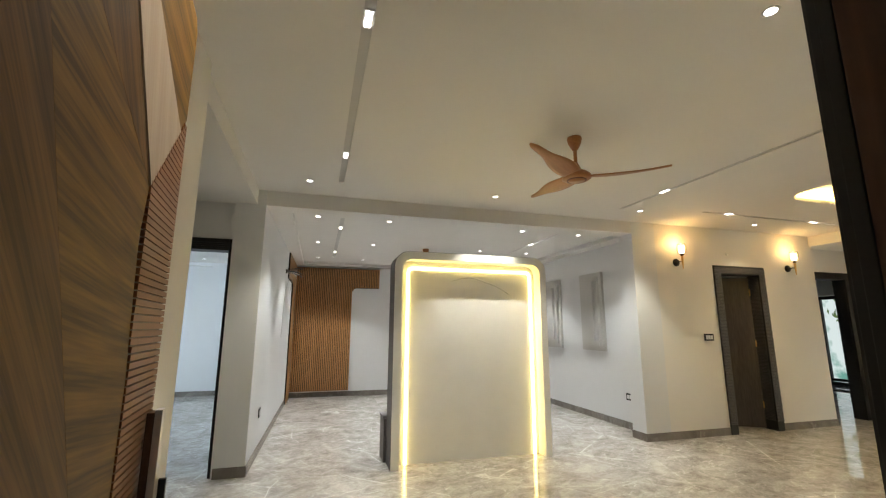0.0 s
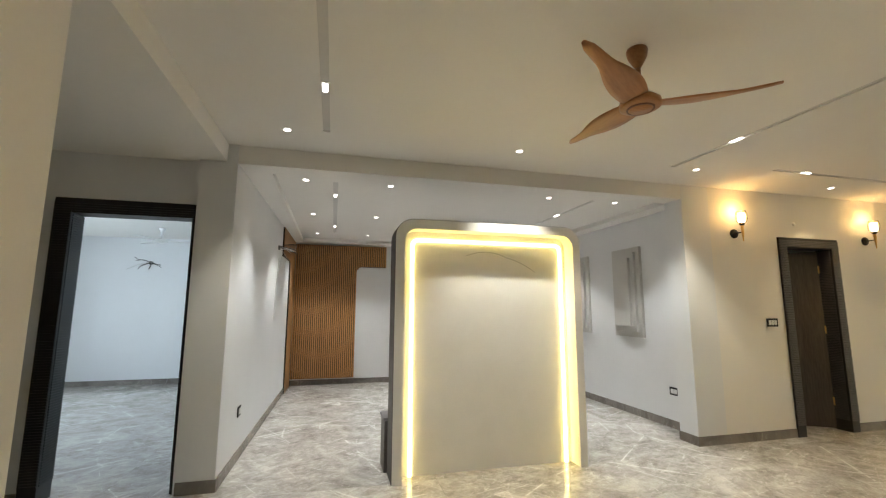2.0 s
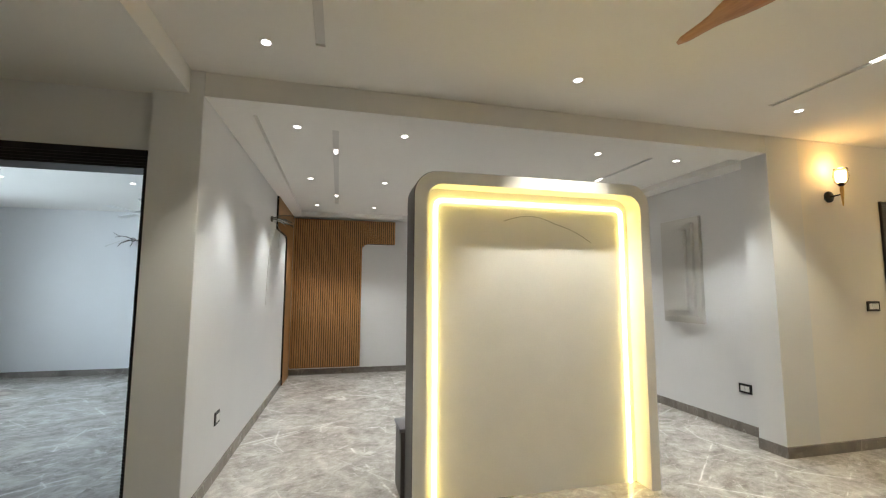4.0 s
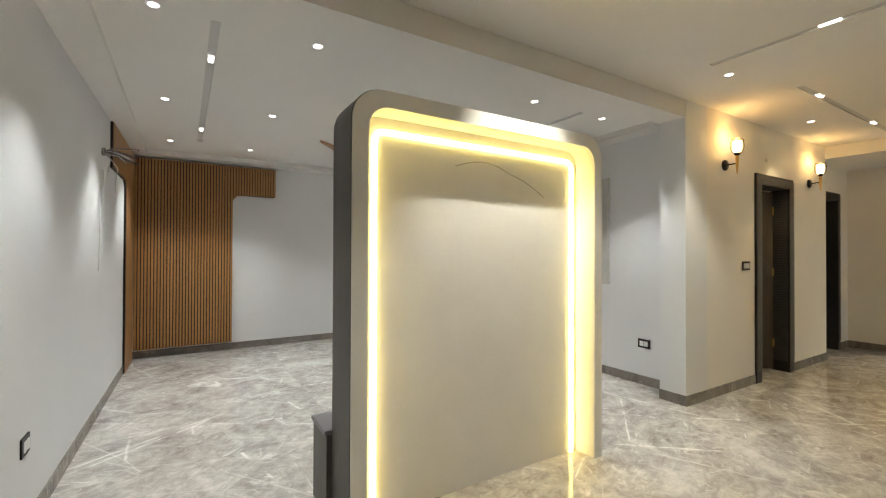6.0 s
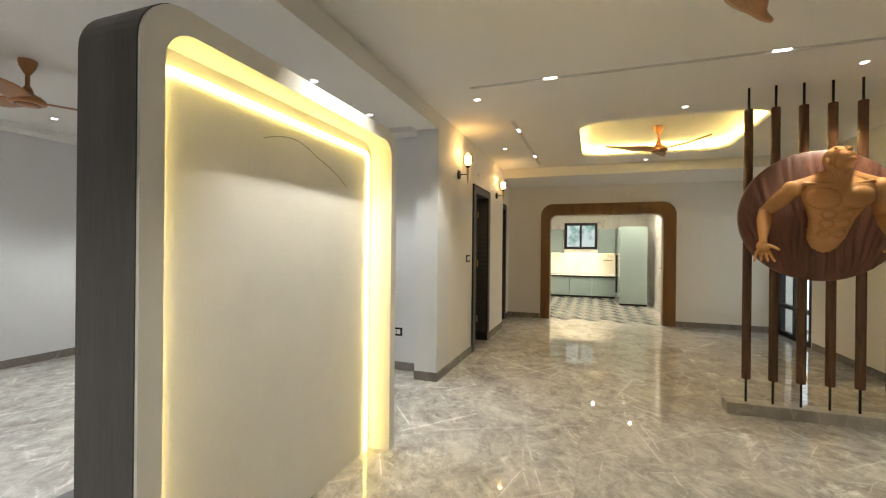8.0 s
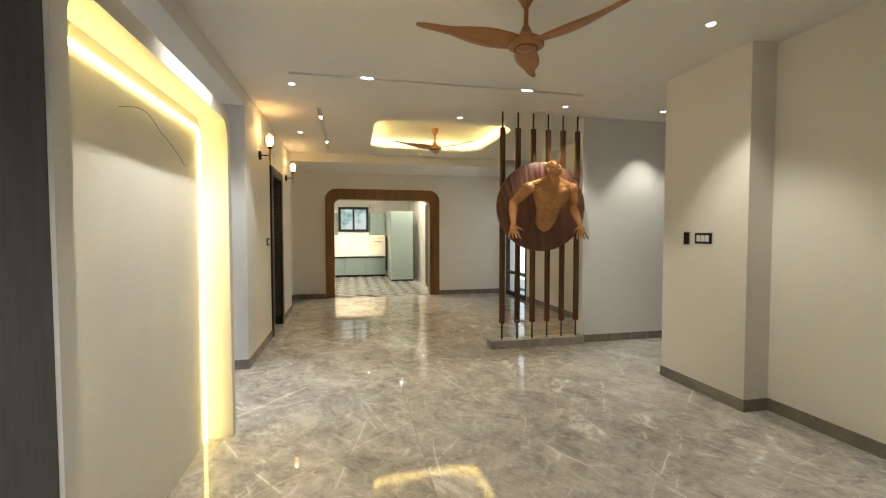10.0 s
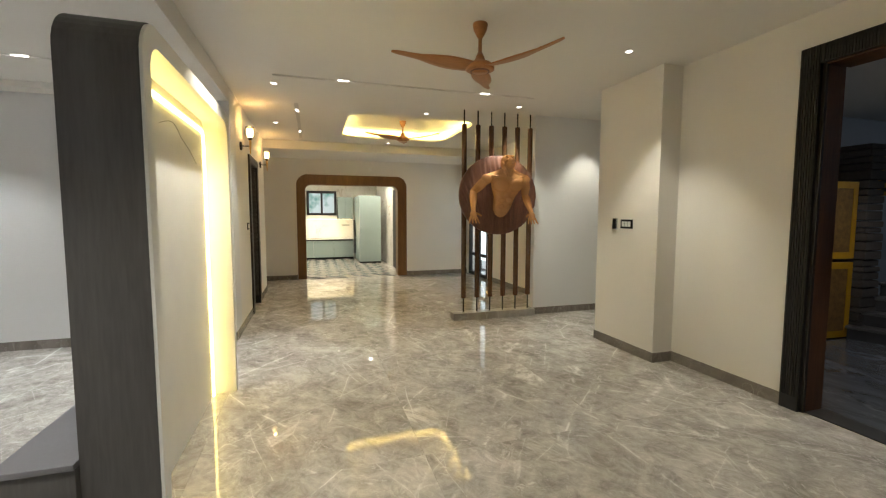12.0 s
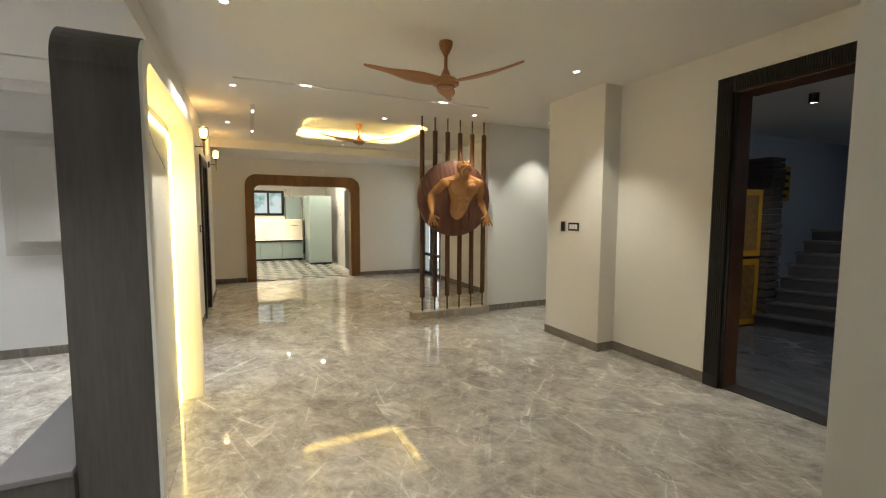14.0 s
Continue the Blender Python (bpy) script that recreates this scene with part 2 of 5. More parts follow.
def glass(name, tint=(0.9, 0.96, 0.95), rough=0.0):
    m = bpy.data.materials.new(name)
    m.use_nodes = True
    p = m.node_tree.nodes["Principled BSDF"]
    p.inputs["Base Color"].default_value = (*tint, 1)
    p.inputs["Transmission Weight"].default_value, p.inputs["Roughness"].default_value = 1.0, rough
    p.inputs["IOR"].default_value = 1.1
    return m


PAINT = mat("wall_paint", (0.80, 0.775, 0.73), 0.62, var=0.02, bump=0.12, bump_scale=180)
PAINT_GREY = mat("lounge_paint", (0.75, 0.755, 0.76), 0.62, var=0.02, bump=0.12, bump_scale=180)
CEIL = mat("ceiling_paint", (0.80, 0.785, 0.75), 0.8, var=0.015, bump=0.06, bump_scale=120)
MARBLE = vein_marble("floor_marble", (0.615, 0.580, 0.540), (0.260, 0.238, 0.212), (0.80, 0.77, 0.735), (0.92, 0.90, 0.87), 0.024)
GROUT = mat("floor_joint", (0.32, 0.29, 0.26), 0.6)
SKIRT = marble("skirting_marble", (0.24, 0.215, 0.19), (0.17, 0.15, 0.13), (0.40, 0.37, 0.34), 0.2, 2.0, 0.02)
WHITE_MARBLE = marble("white_marble", (0.84, 0.82, 0.78), (0.79, 0.77, 0.72), (0.50, 0.42, 0.32), 0.15, 0.55, 0.011)
BLACK_WOOD = mat("black_stained_wood", (0.012, 0.0105, 0.0105), 0.48, var=0.25, scale=20, bump=0.15)
GREY_WOOD = mat("charcoal_stained_wood", (0.075, 0.070, 0.068), 0.45, var=0.2, scale=20, bump=0.15)
LAMINATE = wood("taupe_laminate", (0.066, 0.060, 0.057), (0.098, 0.090, 0.086), 2, 0.5, 10, 3)
LAMINATE_TOP = mat("grey_laminate", (0.18, 0.172, 0.185), 0.45, var=0.06, scale=10)
OAK = wood("oak_veneer", (0.31, 0.15, 0.05), (0.46, 0.245, 0.095), 2, 0.45)
OAK_SLAT = wood("slat_veneer", (0.34, 0.165, 0.055), (0.50, 0.26, 0.10), 2, 0.45)
SLAT_BACK = mat("slat_backing", (0.05, 0.028, 0.014), 0.7, var=0.1)
TEAK = figured("teak_veneer", (0.055, 0.023, 0.003), (0.175, 0.084, 0.013), 8)
TEAK_V = figured("teak_upright", (0.050, 0.020, 0.004), (0.140, 0.063, 0.014), 50)
TEAK_RIB = wood("teak_rib", (0.17, 0.062, 0.022), (0.30, 0.12, 0.05), 0, 0.4, 9, 2.2)
TEAK_PALE = figured("teak_pale", (0.36, 0.275, 0.21), (0.41, 0.325, 0.255), 75)
LINING = wood("lining_teak", (0.055, 0.021, 0.008), (0.125, 0.052, 0.020), 2, 0.5, 10, 3)
STEEL = mat("brushed_steel", (0.72, 0.70, 0.67), 0.4, 0.75, var=0.05)
TEAK_DARK = wood("dark_teak", (0.040, 0.016, 0.007), (0.095, 0.040, 0.017), 2, 0.4, 10, 3)
WALNUT = wood("walnut_upright", (0.065, 0.028, 0.012), (0.14, 0.062, 0.026), 2, 0.25, 10, 3)
ARCH_WOOD = wood("arch_veneer", (0.12, 0.052, 0.014), (0.215, 0.10, 0.03), 2, 0.4, 10, 3)
DOOR_BROWN = wood("brown_door_veneer", (0.042, 0.033, 0.029), (0.075, 0.06, 0.052), 2, 0.25, 10, 3)
FAN_WOOD = wood("fan_wood", (0.30, 0.125, 0.04), (0.44, 0.20, 0.07), 0, 0.35, 8, 5)
BOARD = mat("textured_board", (0.84, 0.835, 0.82), 0.7, var=0.04, scale=10, bump=0.3, bump_scale=220)
SHELL = mat("panel_paint", (0.84, 0.83, 0.805), 0.55, var=0.02, bump=0.1, bump_scale=150)
BLACK = mat("black_metal", (0.012, 0.012, 0.012), 0.4, 0.5, var=0.1)
CHROME = mat("brushed_steel", (0.55, 0.55, 0.55), 0.25, 1.0, var=0.04)
BRASS = mat("brass", (0.70, 0.45, 0.16), 0.3, 1.0, var=0.05)
PLASTIC = mat("white_plastic", (0.78, 0.78, 0.76), 0.35, var=0.02)
TRIM = mat("white_trim", (0.82, 0.81, 0.79), 0.45, var=0.02)
WIRE = mat("grey_cable", (0.14, 0.13, 0.12), 0.6, var=0.2)
WIRE_PALE = mat("pale_cable", (0.6, 0.6, 0.58), 0.6, var=0.1)
SLOT = mat("slot_grey", (0.62, 0.61, 0.59), 0.7, var=0.05)
CABINET = mat("sage_cabinet", (0.27, 0.335, 0.322), 0.22, var=0.03)
COUNTER = mat("black_granite", (0.02, 0.02, 0.02), 0.15, var=0.3, scale=60)
PLINTH = marble("plinth_stone", (0.46, 0.43, 0.38), (0.34, 0.31, 0.27), (0.6, 0.58, 0.54), 0.3)
COPPER = wood("carved_disc_wood", (0.095, 0.036, 0.020), (0.20, 0.080, 0.045), 2, 0.46, 12, 4)
BRONZE = mat("gold_brown_resin", (0.52, 0.255, 0.095), 0.24, 0.05, var=0.16, scale=14, bump=0.2, bump_scale=90)
LED = glow("warm_led", (1.0, 0.74, 0.20), 12)
LED_TRAY = glow("amber_led", (1.0, 0.71, 0.20), 62)
LED_WHITE = glow("downlight_led", (1.0, 0.96, 0.90), 9)
SHADE = glow("lamp_shade", (1.0, 0.72, 0.36), 7)
UNDERCAB = glow("cabinet_led", (1.0, 0.82, 0.45), 1.8)
GLASS = glass("window_glass")
FROST = glass("shade_glass", (1.0, 0.95, 0.85), 0.1)
YELLOW = mat("yellow_gate_paint", (0.50, 0.27, 0.012), 0.45, var=0.12, scale=18)
GATE_PANEL = mat("gate_sheet", (0.20, 0.11, 0.03), 0.6, var=0.4, scale=60)
STONE_DARK = mat("dark_stone", (0.07, 0.06, 0.055), 0.8, var=0.3, scale=10, bump=0.6, bump_scale=25)
STEP = mat("black_step_granite", (0.045, 0.045, 0.05), 0.3, var=0.25, scale=30)
LOBBY_FLOOR = marble("lobby_stone", (0.11, 0.12, 0.14), (0.07, 0.075, 0.09), (0.2, 0.21, 0.23), 0.2)
TREAD = mat("grey_granite_tread", (0.10, 0.10, 0.104), 0.35, var=0.2, scale=24)
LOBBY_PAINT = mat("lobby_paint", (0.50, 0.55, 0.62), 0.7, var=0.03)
LEAF = mat("foliage", (0.10, 0.14, 0.05), 0.6, var=0.35, scale=8)
tl, mxs = LEAF.node_tree.nodes.new("ShaderNodeBsdfTranslucent"), LEAF.node_tree.nodes.new("ShaderNodeMixShader")
tl.inputs["Color"].default_value = (0.22, 0.36, 0.12, 1)
LEAF.node_tree.links.new(LEAF.node_tree.nodes["Principled BSDF"].outputs[0], mxs.inputs[1])
LEAF.node_tree.links.new(tl.outputs[0], mxs.inputs[2])
LEAF.node_tree.links.new(mxs.outputs[0], LEAF.node_tree.nodes["Material Output"].inputs["Surface"])
BACKDROP = glow("bright_outdoors", (0.88, 0.96, 1.0), 1.4)
BACKDROP.node_tree.nodes["Principled BSDF"].inputs["Base Color"].default_value = (0.1, 0.1, 0.1, 1)
BACKDROP_SOFT = glow("hazy_garden", (0.6, 0.85, 0.82), 0.75)
gn = BACKDROP_SOFT.node_tree.nodes
gn["Principled BSDF"].inputs["Base Color"].default_value = (0.03, 0.04, 0.03, 1)
blur, tones, spot = gn.new("ShaderNodeTexNoise"), gn.new("ShaderNodeValToRGB"), gn.new("ShaderNodeTexCoord")
blur.inputs["Scale"].default_value, blur.inputs["Detail"].default_value = 2.2, 5
tones.color_ramp.elements[0].position, tones.color_ramp.elements[0].color = 0.34, (0.16, 0.42, 0.35, 1)
tones.color_ramp.elements[1].position, tones.color_ramp.elements[1].color = 0.50, (0.95, 1.0, 1.0, 1)
BACKDROP_SOFT.node_tree.links.new(spot.outputs["Object"], blur.inputs["Vector"])
BACKDROP_SOFT.node_tree.links.new(blur.outputs["Fac"], tones.inputs["Fac"])
BACKDROP_SOFT.node_tree.links.new(tones.outputs["Color"], gn["Principled BSDF"].inputs["Emission Color"])
RELIEF = mat("relief_paint", (0.60, 0.59, 0.56), 0.6, var=0.02, bump=0.1, bump_scale=160)
TILE_A = mat("pale_tile", (0.31, 0.29, 0.255), 0.25, var=0.05)
TILE_B = mat("charcoal_tile", (0.11, 0.118, 0.125), 0.25, var=0.1)
TILE_C = mat("grey_tile", (0.20, 0.20, 0.19), 0.25, var=0.06)

# ---- mesh tools ----


def box(x0, x1, y0, y1, z0, z1, bevel=0.0, bm=None):
    b = bmesh.new()
    bmesh.ops.create_cube(b, size=1)
    for v in b.verts:
        v.co = Vector(((x0 + x1) / 2 + v.co.x * (x1 - x0), (y0 + y1) / 2 + v.co.y * (y1 - y0), (z0 + z1) / 2 + v.co.z * (z1 - z0)))
    if bevel:
        bmesh.ops.bevel(b, geom=b.edges[:], offset=bevel, segments=2, affect="EDGES", profile=0.6)
    return merge(bm, b)


def merge(bm, b):
    if bm is None:
        return b
    me = bpy.data.meshes.new("tmp")
    b.to_mesh(me)
    bm.from_mesh(me)
    bpy.data.meshes.remove(me)
    b.free()
    return bm


def ring(profile, at, segments=24, bm=None, cap=True, turn=None):
    """Turned body: profile is a list of (radius, height)."""
    b = bmesh.new()
    rows = []
    for r, h in profile:
        rows.append([b.verts.new((r * math.cos(2 * math.pi * i / segments), r * math.sin(2 * math.pi * i / segments), h)) for i in range(segments)])
    for lo, hi in zip(rows, rows[1:]):
        for i in range(segments):
            j = (i + 1) % segments
            b.faces.new((lo[i], lo[j], hi[j], hi[i]))
    if cap:
        b.faces.new(rows[0][::-1]), b.faces.new(rows[-1])
    for f in b.faces:
        f.smooth = True
    m = Matrix.Translation(at) @ (turn or Matrix())
    bmesh.ops.transform(b, matrix=m, verts=b.verts[:])
    bmesh.ops.recalc_face_normals(b, faces=b.faces[:])
    return merge(bm, b)


def tube(points, radius, segments=8, bm=None):
    """A round bar or cable along points; radius may be a list."""
    pts = [Vector(p) for p in points]
    radii = radius if isinstance(radius, (list, tuple)) else [radius] * len(pts)
    b = bmesh.new()
    rows = []
    side = Vector((0.31, 0.17, 0.93))
    for i, p in enumerate(pts):
        d = (pts[min(i + 1, len(pts) - 1)] - pts[max(i - 1, 0)]).normalized()
        u = d.cross(side)
        if u.length < 0.1:
            u = d.cross(Vector((1, 0, 0)))
        u.normalize()
        w = d.cross(u)
        rows.append([b.verts.new(p + radii[i] * (u * math.cos(2 * math.pi * k / segments) + w * math.sin(2 * math.pi * k / segments))) for k in range(segments)])
    for lo, hi in zip(rows, rows[1:]):
        for k in range(segments):
            j = (k + 1) % segments
            b.faces.new((lo[k], lo[j], hi[j], hi[k]))
    b.faces.new(rows[0][::-1]), b.faces.new(rows[-1])
    for f in b.faces:
        f.smooth = True
    bmesh.ops.recalc_face_normals(b, faces=b.faces[:])
    return merge(bm, b)


def rounded(x0, x1, z0, z1, r_top, r_bottom=0.0, n=8):
    """Outline of a rectangle, with rounded upper and lower corners."""
    pts = []
    for cx, cz, r, a in ((x1, z0, r_bottom, -90), (x1, z1, r_top, 0), (x0, z1, r_top, 90), (x0, z0, r_bottom, 180)):
        if r <= 0:
            pts.append((cx, cz))
            continue
        ox, oz = (cx - r if cx == x1 else cx + r), (cz + r if cz == z0 else cz - r)
        for i in range(n + 1):
            t = radians(a + 90 * i / n)
            pts.append((ox + r * math.cos(t), oz + r * math.sin(t)))
    return pts


def plate(outline, holes, d0, d1, place):
    """A solid plate with holes: outlines in two axes, from depth d0 to d1; place(u, v, d) gives the point."""
    b = bmesh.new()
    loops = []
    for d in (d0, d1):
        edges = []
        rows = []
        for pts in (outline, *holes):
            vs = [b.verts.new(place(u, v, d)) for u, v in pts]
            rows.append(vs)
            edges += [b.edges.new((vs[i], vs[(i + 1) % len(vs)])) for i in range(len(vs))]
        bmesh.ops.triangle_fill(b, use_beauty=True, use_dissolve=False, edges=edges)
        loops.append(rows)
    for lo, hi in zip(*loops):
        for i in range(len(lo)):
            j = (i + 1) % len(lo)
            b.faces.new((lo[i], lo[j], hi[j], hi[i]))
    bmesh.ops.recalc_face_normals(b, faces=b.faces[:])
    return b


def boxes(rows):
    """Many plain boxes in one bmesh."""
    b = bmesh.new()
    for x0, x1, y0, y1, z0, z1 in rows:
        v = [b.verts.new((x, y, z)) for x in (x0, x1) for y in (y0, y1) for z in (z0, z1)]
        for q in ((0, 1, 3, 2), (4, 6, 7, 5), (0, 4, 5, 1), (2, 3, 7, 6), (0, 2, 6, 4), (1, 5, 7, 3)):
            b.faces.new([v[i] for i in q])
    return b


def mesh_object(name, bm, material):
    me = bpy.data.meshes.new(name)
    bm.to_mesh(me)
    bm.free()
    me.materials.append(material)
    return new(name, me)


def part(name, bm, material, parent, label=""):
    ob = mesh_object(name, bm, material)
    ob.parent = parent
    if label:
        ob["label"] = label
    return ob


def thing(name, label, category, group="", kind="", at=(0, 0, 0)):
    ob = new(name)
    ob.location = at
    return tagged(ob, label, category, group, kind)


def structure(name, bm, material, label, category="wall"):
    return tagged(mesh_object(name, bm, material), label, category, "", "structure")


def wall(name, boxes, material, label):
    bm = None
    for b in boxes:
        bm = box(*b, bm=bm)
    return structure(name, bm, material, label)


def rect(x0, x1, y0, y1):
    return [(x0, y0), (x1, y0), (x1, y1), (x0, y1)]


# ---- structure ----
H, LOW, TRAY = 2.65, 2.50, 2.555
marble_floor = structure("floor", box(-4.6, 8.52, -1.5, 10.0, -0.15, -0.004), GROUT, "polished grey-brown marble floor with white veins", "floor")

flat = lambda u, v, d: (u, v, d)
TRAY_HOLE = rounded(4.82, 6.58, 1.60, 3.38, 0.28, 0.28)
slots = [rect(0.36, 0.41, 1.3, 4.21), rect(3.475, 3.525, 1.45, 4.2), rect(4.5, 6.9, 4.0, 4.05)]
hall = plate(rect(-0.39, 7.15, -1.5, 4.69), [TRAY_HOLE, *slots], H, H + 0.035, flat)
structure("ceiling_hall", hall, CEIL, "off-white hall ceiling with a recessed rounded light tray", "ceiling")
structure("ceiling_cove", plate(rect(4.57, 6.83, 1.35, 3.63), [rounded(4.69, 6.71, 1.47, 3.51, 0.34, 0.34)], H + 0.036, H + 0.148, flat), CEIL, "white cove walls round the light tray", "ceiling")
structure("ceiling_slab", box(-4.7, 13.4, -1.6, 10.1, 3.0, 3.1), CEIL, "plain slab over the whole floor", "ceiling")
structure("ceiling_tray_top", box(4.6, 6.8, 1.4, 3.58, H + 0.15, H + 0.2), CEIL, "flat white top of the light tray", "ceiling")
for i, (a, b, c, d) in enumerate(((0.36, 0.41, 1.3, 4.21), (3.475, 3.525, 1.45, 4.2), (4.5, 6.9, 4.0, 4.05))):
    structure("ceiling_slot", box(a - 0.02, b + 0.02, c - 0.02, d + 0.02, H + 0.012, H + 0.03), SLOT, "grey recessed track slot in the ceiling", "track slot")
lslots = [rect(0.435, 0.485, 5.20, 8.12), rect(3.28, 3.33, 5.18, 8.08)]
structure("ceiling_lounge_rim", plate(rect(-0.37, 4.42, 4.70, 9.1), [rect(-0.08, 4.05, 4.9, 8.8)], LOW, LOW + 0.1, flat), CEIL, "dropped white ceiling border of the lounge", "ceiling")
structure("ceiling_lounge", plate(rect(-0.2, 4.2, 4.8, 8.9), lslots, TRAY, TRAY + 0.12, flat), CEIL, "raised grey-white ceiling field of the lounge", "ceiling")
for a in (0.435, 3.28):
    structure("ceiling_slot", box(a - 0.02, a + 0.07, 5.14, 8.16, TRAY + 0.012, TRAY + 0.03), SLOT, "grey recessed track slot in the ceiling", "track slot")
structure("ceiling_beam", box(-0.385, 7.15, 4.668, 4.74, LOW - 0.003, 3.0), CEIL, "white beam face between hall and lounge", "ceiling")
structure("ceiling_passage", box(-4.6, -0.39, 2.2, 4.86, LOW, LOW + 0.3), CEIL, "lower white ceiling over the side passage", "ceiling")
structure("ceiling_room", box(-4.6, -0.46, 4.86, 9.9, 2.58, 2.7), CEIL, "white ceiling of the side room", "ceiling")
structure("ceiling_east", box(7.15, 8.6, 0.2, 4.95, LOW, LOW + 0.3), CEIL, "lower white ceiling in front of the kitchen", "ceiling")
structure("ceiling_kitchen", box(8.6, 13.3, 1.6, 5.2, 2.62, 2.7), CEIL, "white kitchen ceiling", "ceiling")
structure("ceiling_far_room", box(7.0, 12.3, 4.95, 8.6, 2.5, 2.6), CEIL, "white ceiling of the far room", "ceiling")

# entrance side
wall("wall_entrance", [(-0.51, -0.25, 0.52, 0.72, 0, 2.8), (1.12, 2.2, 0.52, 0.72, 0, 2.8), (-0.25, 1.12, 0.52, 0.72, 2.38, 2.8), (2.17, 3.0, 0.52, 0.935, 0, 2.8), (2.85, 3.0, -1.5, 0.52, 0, 2.8)], PAINT, "off-white painted wall round the entrance door")
wall("wall_vestibule", [(-0.51, -0.36, 0.72, 2.52, 0, 2.8)], PAINT, "off-white painted side wall of the entrance")
wall("wall_passage", [(-4.6, -0.51, 2.37, 2.52, 0, 2.8), (-4.75, -4.6, 2.37, 4.86, 0, 2.8)], PAINT, "plain off-white wall of the side passage")
wall("wall_room_front", [(-4.6, -1.44, 4.71, 4.86, 0, 2.6), (-0.6, -0.46, 4.71, 4.86, 0, 2.6), (-1.44, -0.6, 4.71, 4.86, 2.04, 2.6)], PAINT_GREY, "grey-white wall with a black-framed doorway")
wall("pillar", [(-0.585, -0.312, 4.655, 4.9, 0, 2.6)], PAINT_GREY, "grey-white painted pillar")
WEST = Matrix.Translation((-0.325, 4.66, 0)) @ Matrix.Rotation(radians(-1.1), 4, "Z") @ Matrix.Translation((0.325, -4.66, 0))  # this wall stands a little out of square
wall_west = wall("wall_lounge_west", [(-0.46, -0.31, 4.66, 9.25, 0, 2.8)], PAINT_GREY, "grey-white lounge wall washed by ceiling lights")
wall_west.matrix_world = WEST
wall("wall_lounge_north", [(-0.46, 4.6, 9.05, 9.25, 0, 2.8)], PAINT_GREY, "grey-white lounge end wall")
wall("wall_lounge_east", [(4.27, 4.52, 4.90, 9.05, 0, 2.8), (4.02, 4.37, 4.665, 4.90, 0, 2.8)], PAINT_GREY, "grey-white lounge wall with stepped relief panels")
wall("wall_box", [(4.37, 5.37, 4.665, 4.82, 0, 2.7), (6.09, 7.18, 4.665, 4.82, 0, 2.7), (5.37, 6.09, 4.665, 4.82, 2.05, 2.7), (7.03, 7.18, 4.82, 6.6, 0, 2.7), (4.52, 7.18, 6.6, 6.75, 0, 2.7)], PAINT, "off-white wall with sconces and a dark door")
wall("wall_far_door", [(7.18, 7.3, 4.8, 4.95, 0, 2.7), (8.02, 8.6, 4.8, 4.95, 0, 2.7), (7.3, 8.02, 4.8, 4.95, 2.06, 2.7)], PAINT, "off-white wall with a black-framed doorway")
ysz = lambda u, v, d: (d, u, v)
wall("wall_arch", [(8.43, 8.6, 0.2, 1.95, 0, 2.8), (8.43, 8.6, 4.08, 4.8, 0, 2.8), (8.43, 8.6, 1.95, 4.08, 2.08, 2.8)], PAINT, "off-white wall with a wide arched opening")
wall("wall_south", [(4.35, 7.25, 0.2, 0.4, 0, 2.8), (8.35, 8.43, 0.2, 0.4, 0, 2.8), (7.25, 8.35, 0.2, 0.4, 2.12, 2.8)], PAINT, "off-white wall with a glazed door")
wall("wall_bay", [(4.2, 4.35, -1.5, 1.03, 0, 2.8)], PAINT_GREY, "grey-white wall end washed by a ceiling light")
wall("wall_bay_end", [(2.85, 4.35, -1.65, -1.5, 0, 2.8)], PAINT, "plain off-white end wall")
# rooms beyond
wall("wall_room", [(-4.6, -0.46, 9.75, 9.9, 0, 2.7), (-4.75, -4.6, 4.86, 6.2, 0, 2.7), (-4.75, -4.6, 8.2, 9.9, 0, 2.7), (-4.75, -4.6, 6.2, 8.2, 0, 0.8), (-4.75, -4.6, 6.2, 8.2, 2.2, 2.7)], PAINT_GREY, "pale wall of the side room in daylight")
wall("wall_kitchen", [(13.06, 13.2, 1.7, 3.12, 0, 2.7), (13.06, 13.2, 4.02, 5.2, 0, 2.7), (13.06, 13.2, 3.12, 4.02, 0, 1.34), (13.06, 13.2, 3.12, 4.02, 2.09, 2.7), (8.6, 13.2, 1.7, 1.85, 0, 2.7), (8.6, 13.2, 5.05, 5.2, 0, 2.7)], WHITE_MARBLE, "white marble kitchen walls with brown veins")
wall("wall_far_room", [(12.1, 12.25, 4.95, 6.3, 0, 2.6), (12.1, 12.25, 8.0, 8.6, 0, 2.6), (12.1, 12.25, 6.3, 8.0, 2.1, 2.6), (7.0, 12.25, 8.5, 8.65, 0, 2.6), (8.6, 12.25, 4.95, 5.05, 0, 2.6)], PAINT, "off-white wall of the far room")
structure("floor_east", box(8.52, 13.2, 1.7, 8.6, -0.15, -0.002), MARBLE, "polished marble floor of the far rooms", "floor")
# stair lobby outside the entrance
structure("floor_lobby", box(-1.2, 2.85, -5.2, 0.62, -0.14, 0.003), LOBBY_FLOOR, "dark grey stone lobby floor", "floor")
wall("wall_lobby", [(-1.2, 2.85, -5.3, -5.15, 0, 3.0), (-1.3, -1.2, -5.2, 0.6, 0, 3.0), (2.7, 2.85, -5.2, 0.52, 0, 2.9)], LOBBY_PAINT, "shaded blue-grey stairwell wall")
structure("ceiling_lobby", box(-1.3, 2.85, -5.3, 0.52, 2.53, 2.62), CEIL, "plain white lobby ceiling", "ceiling")


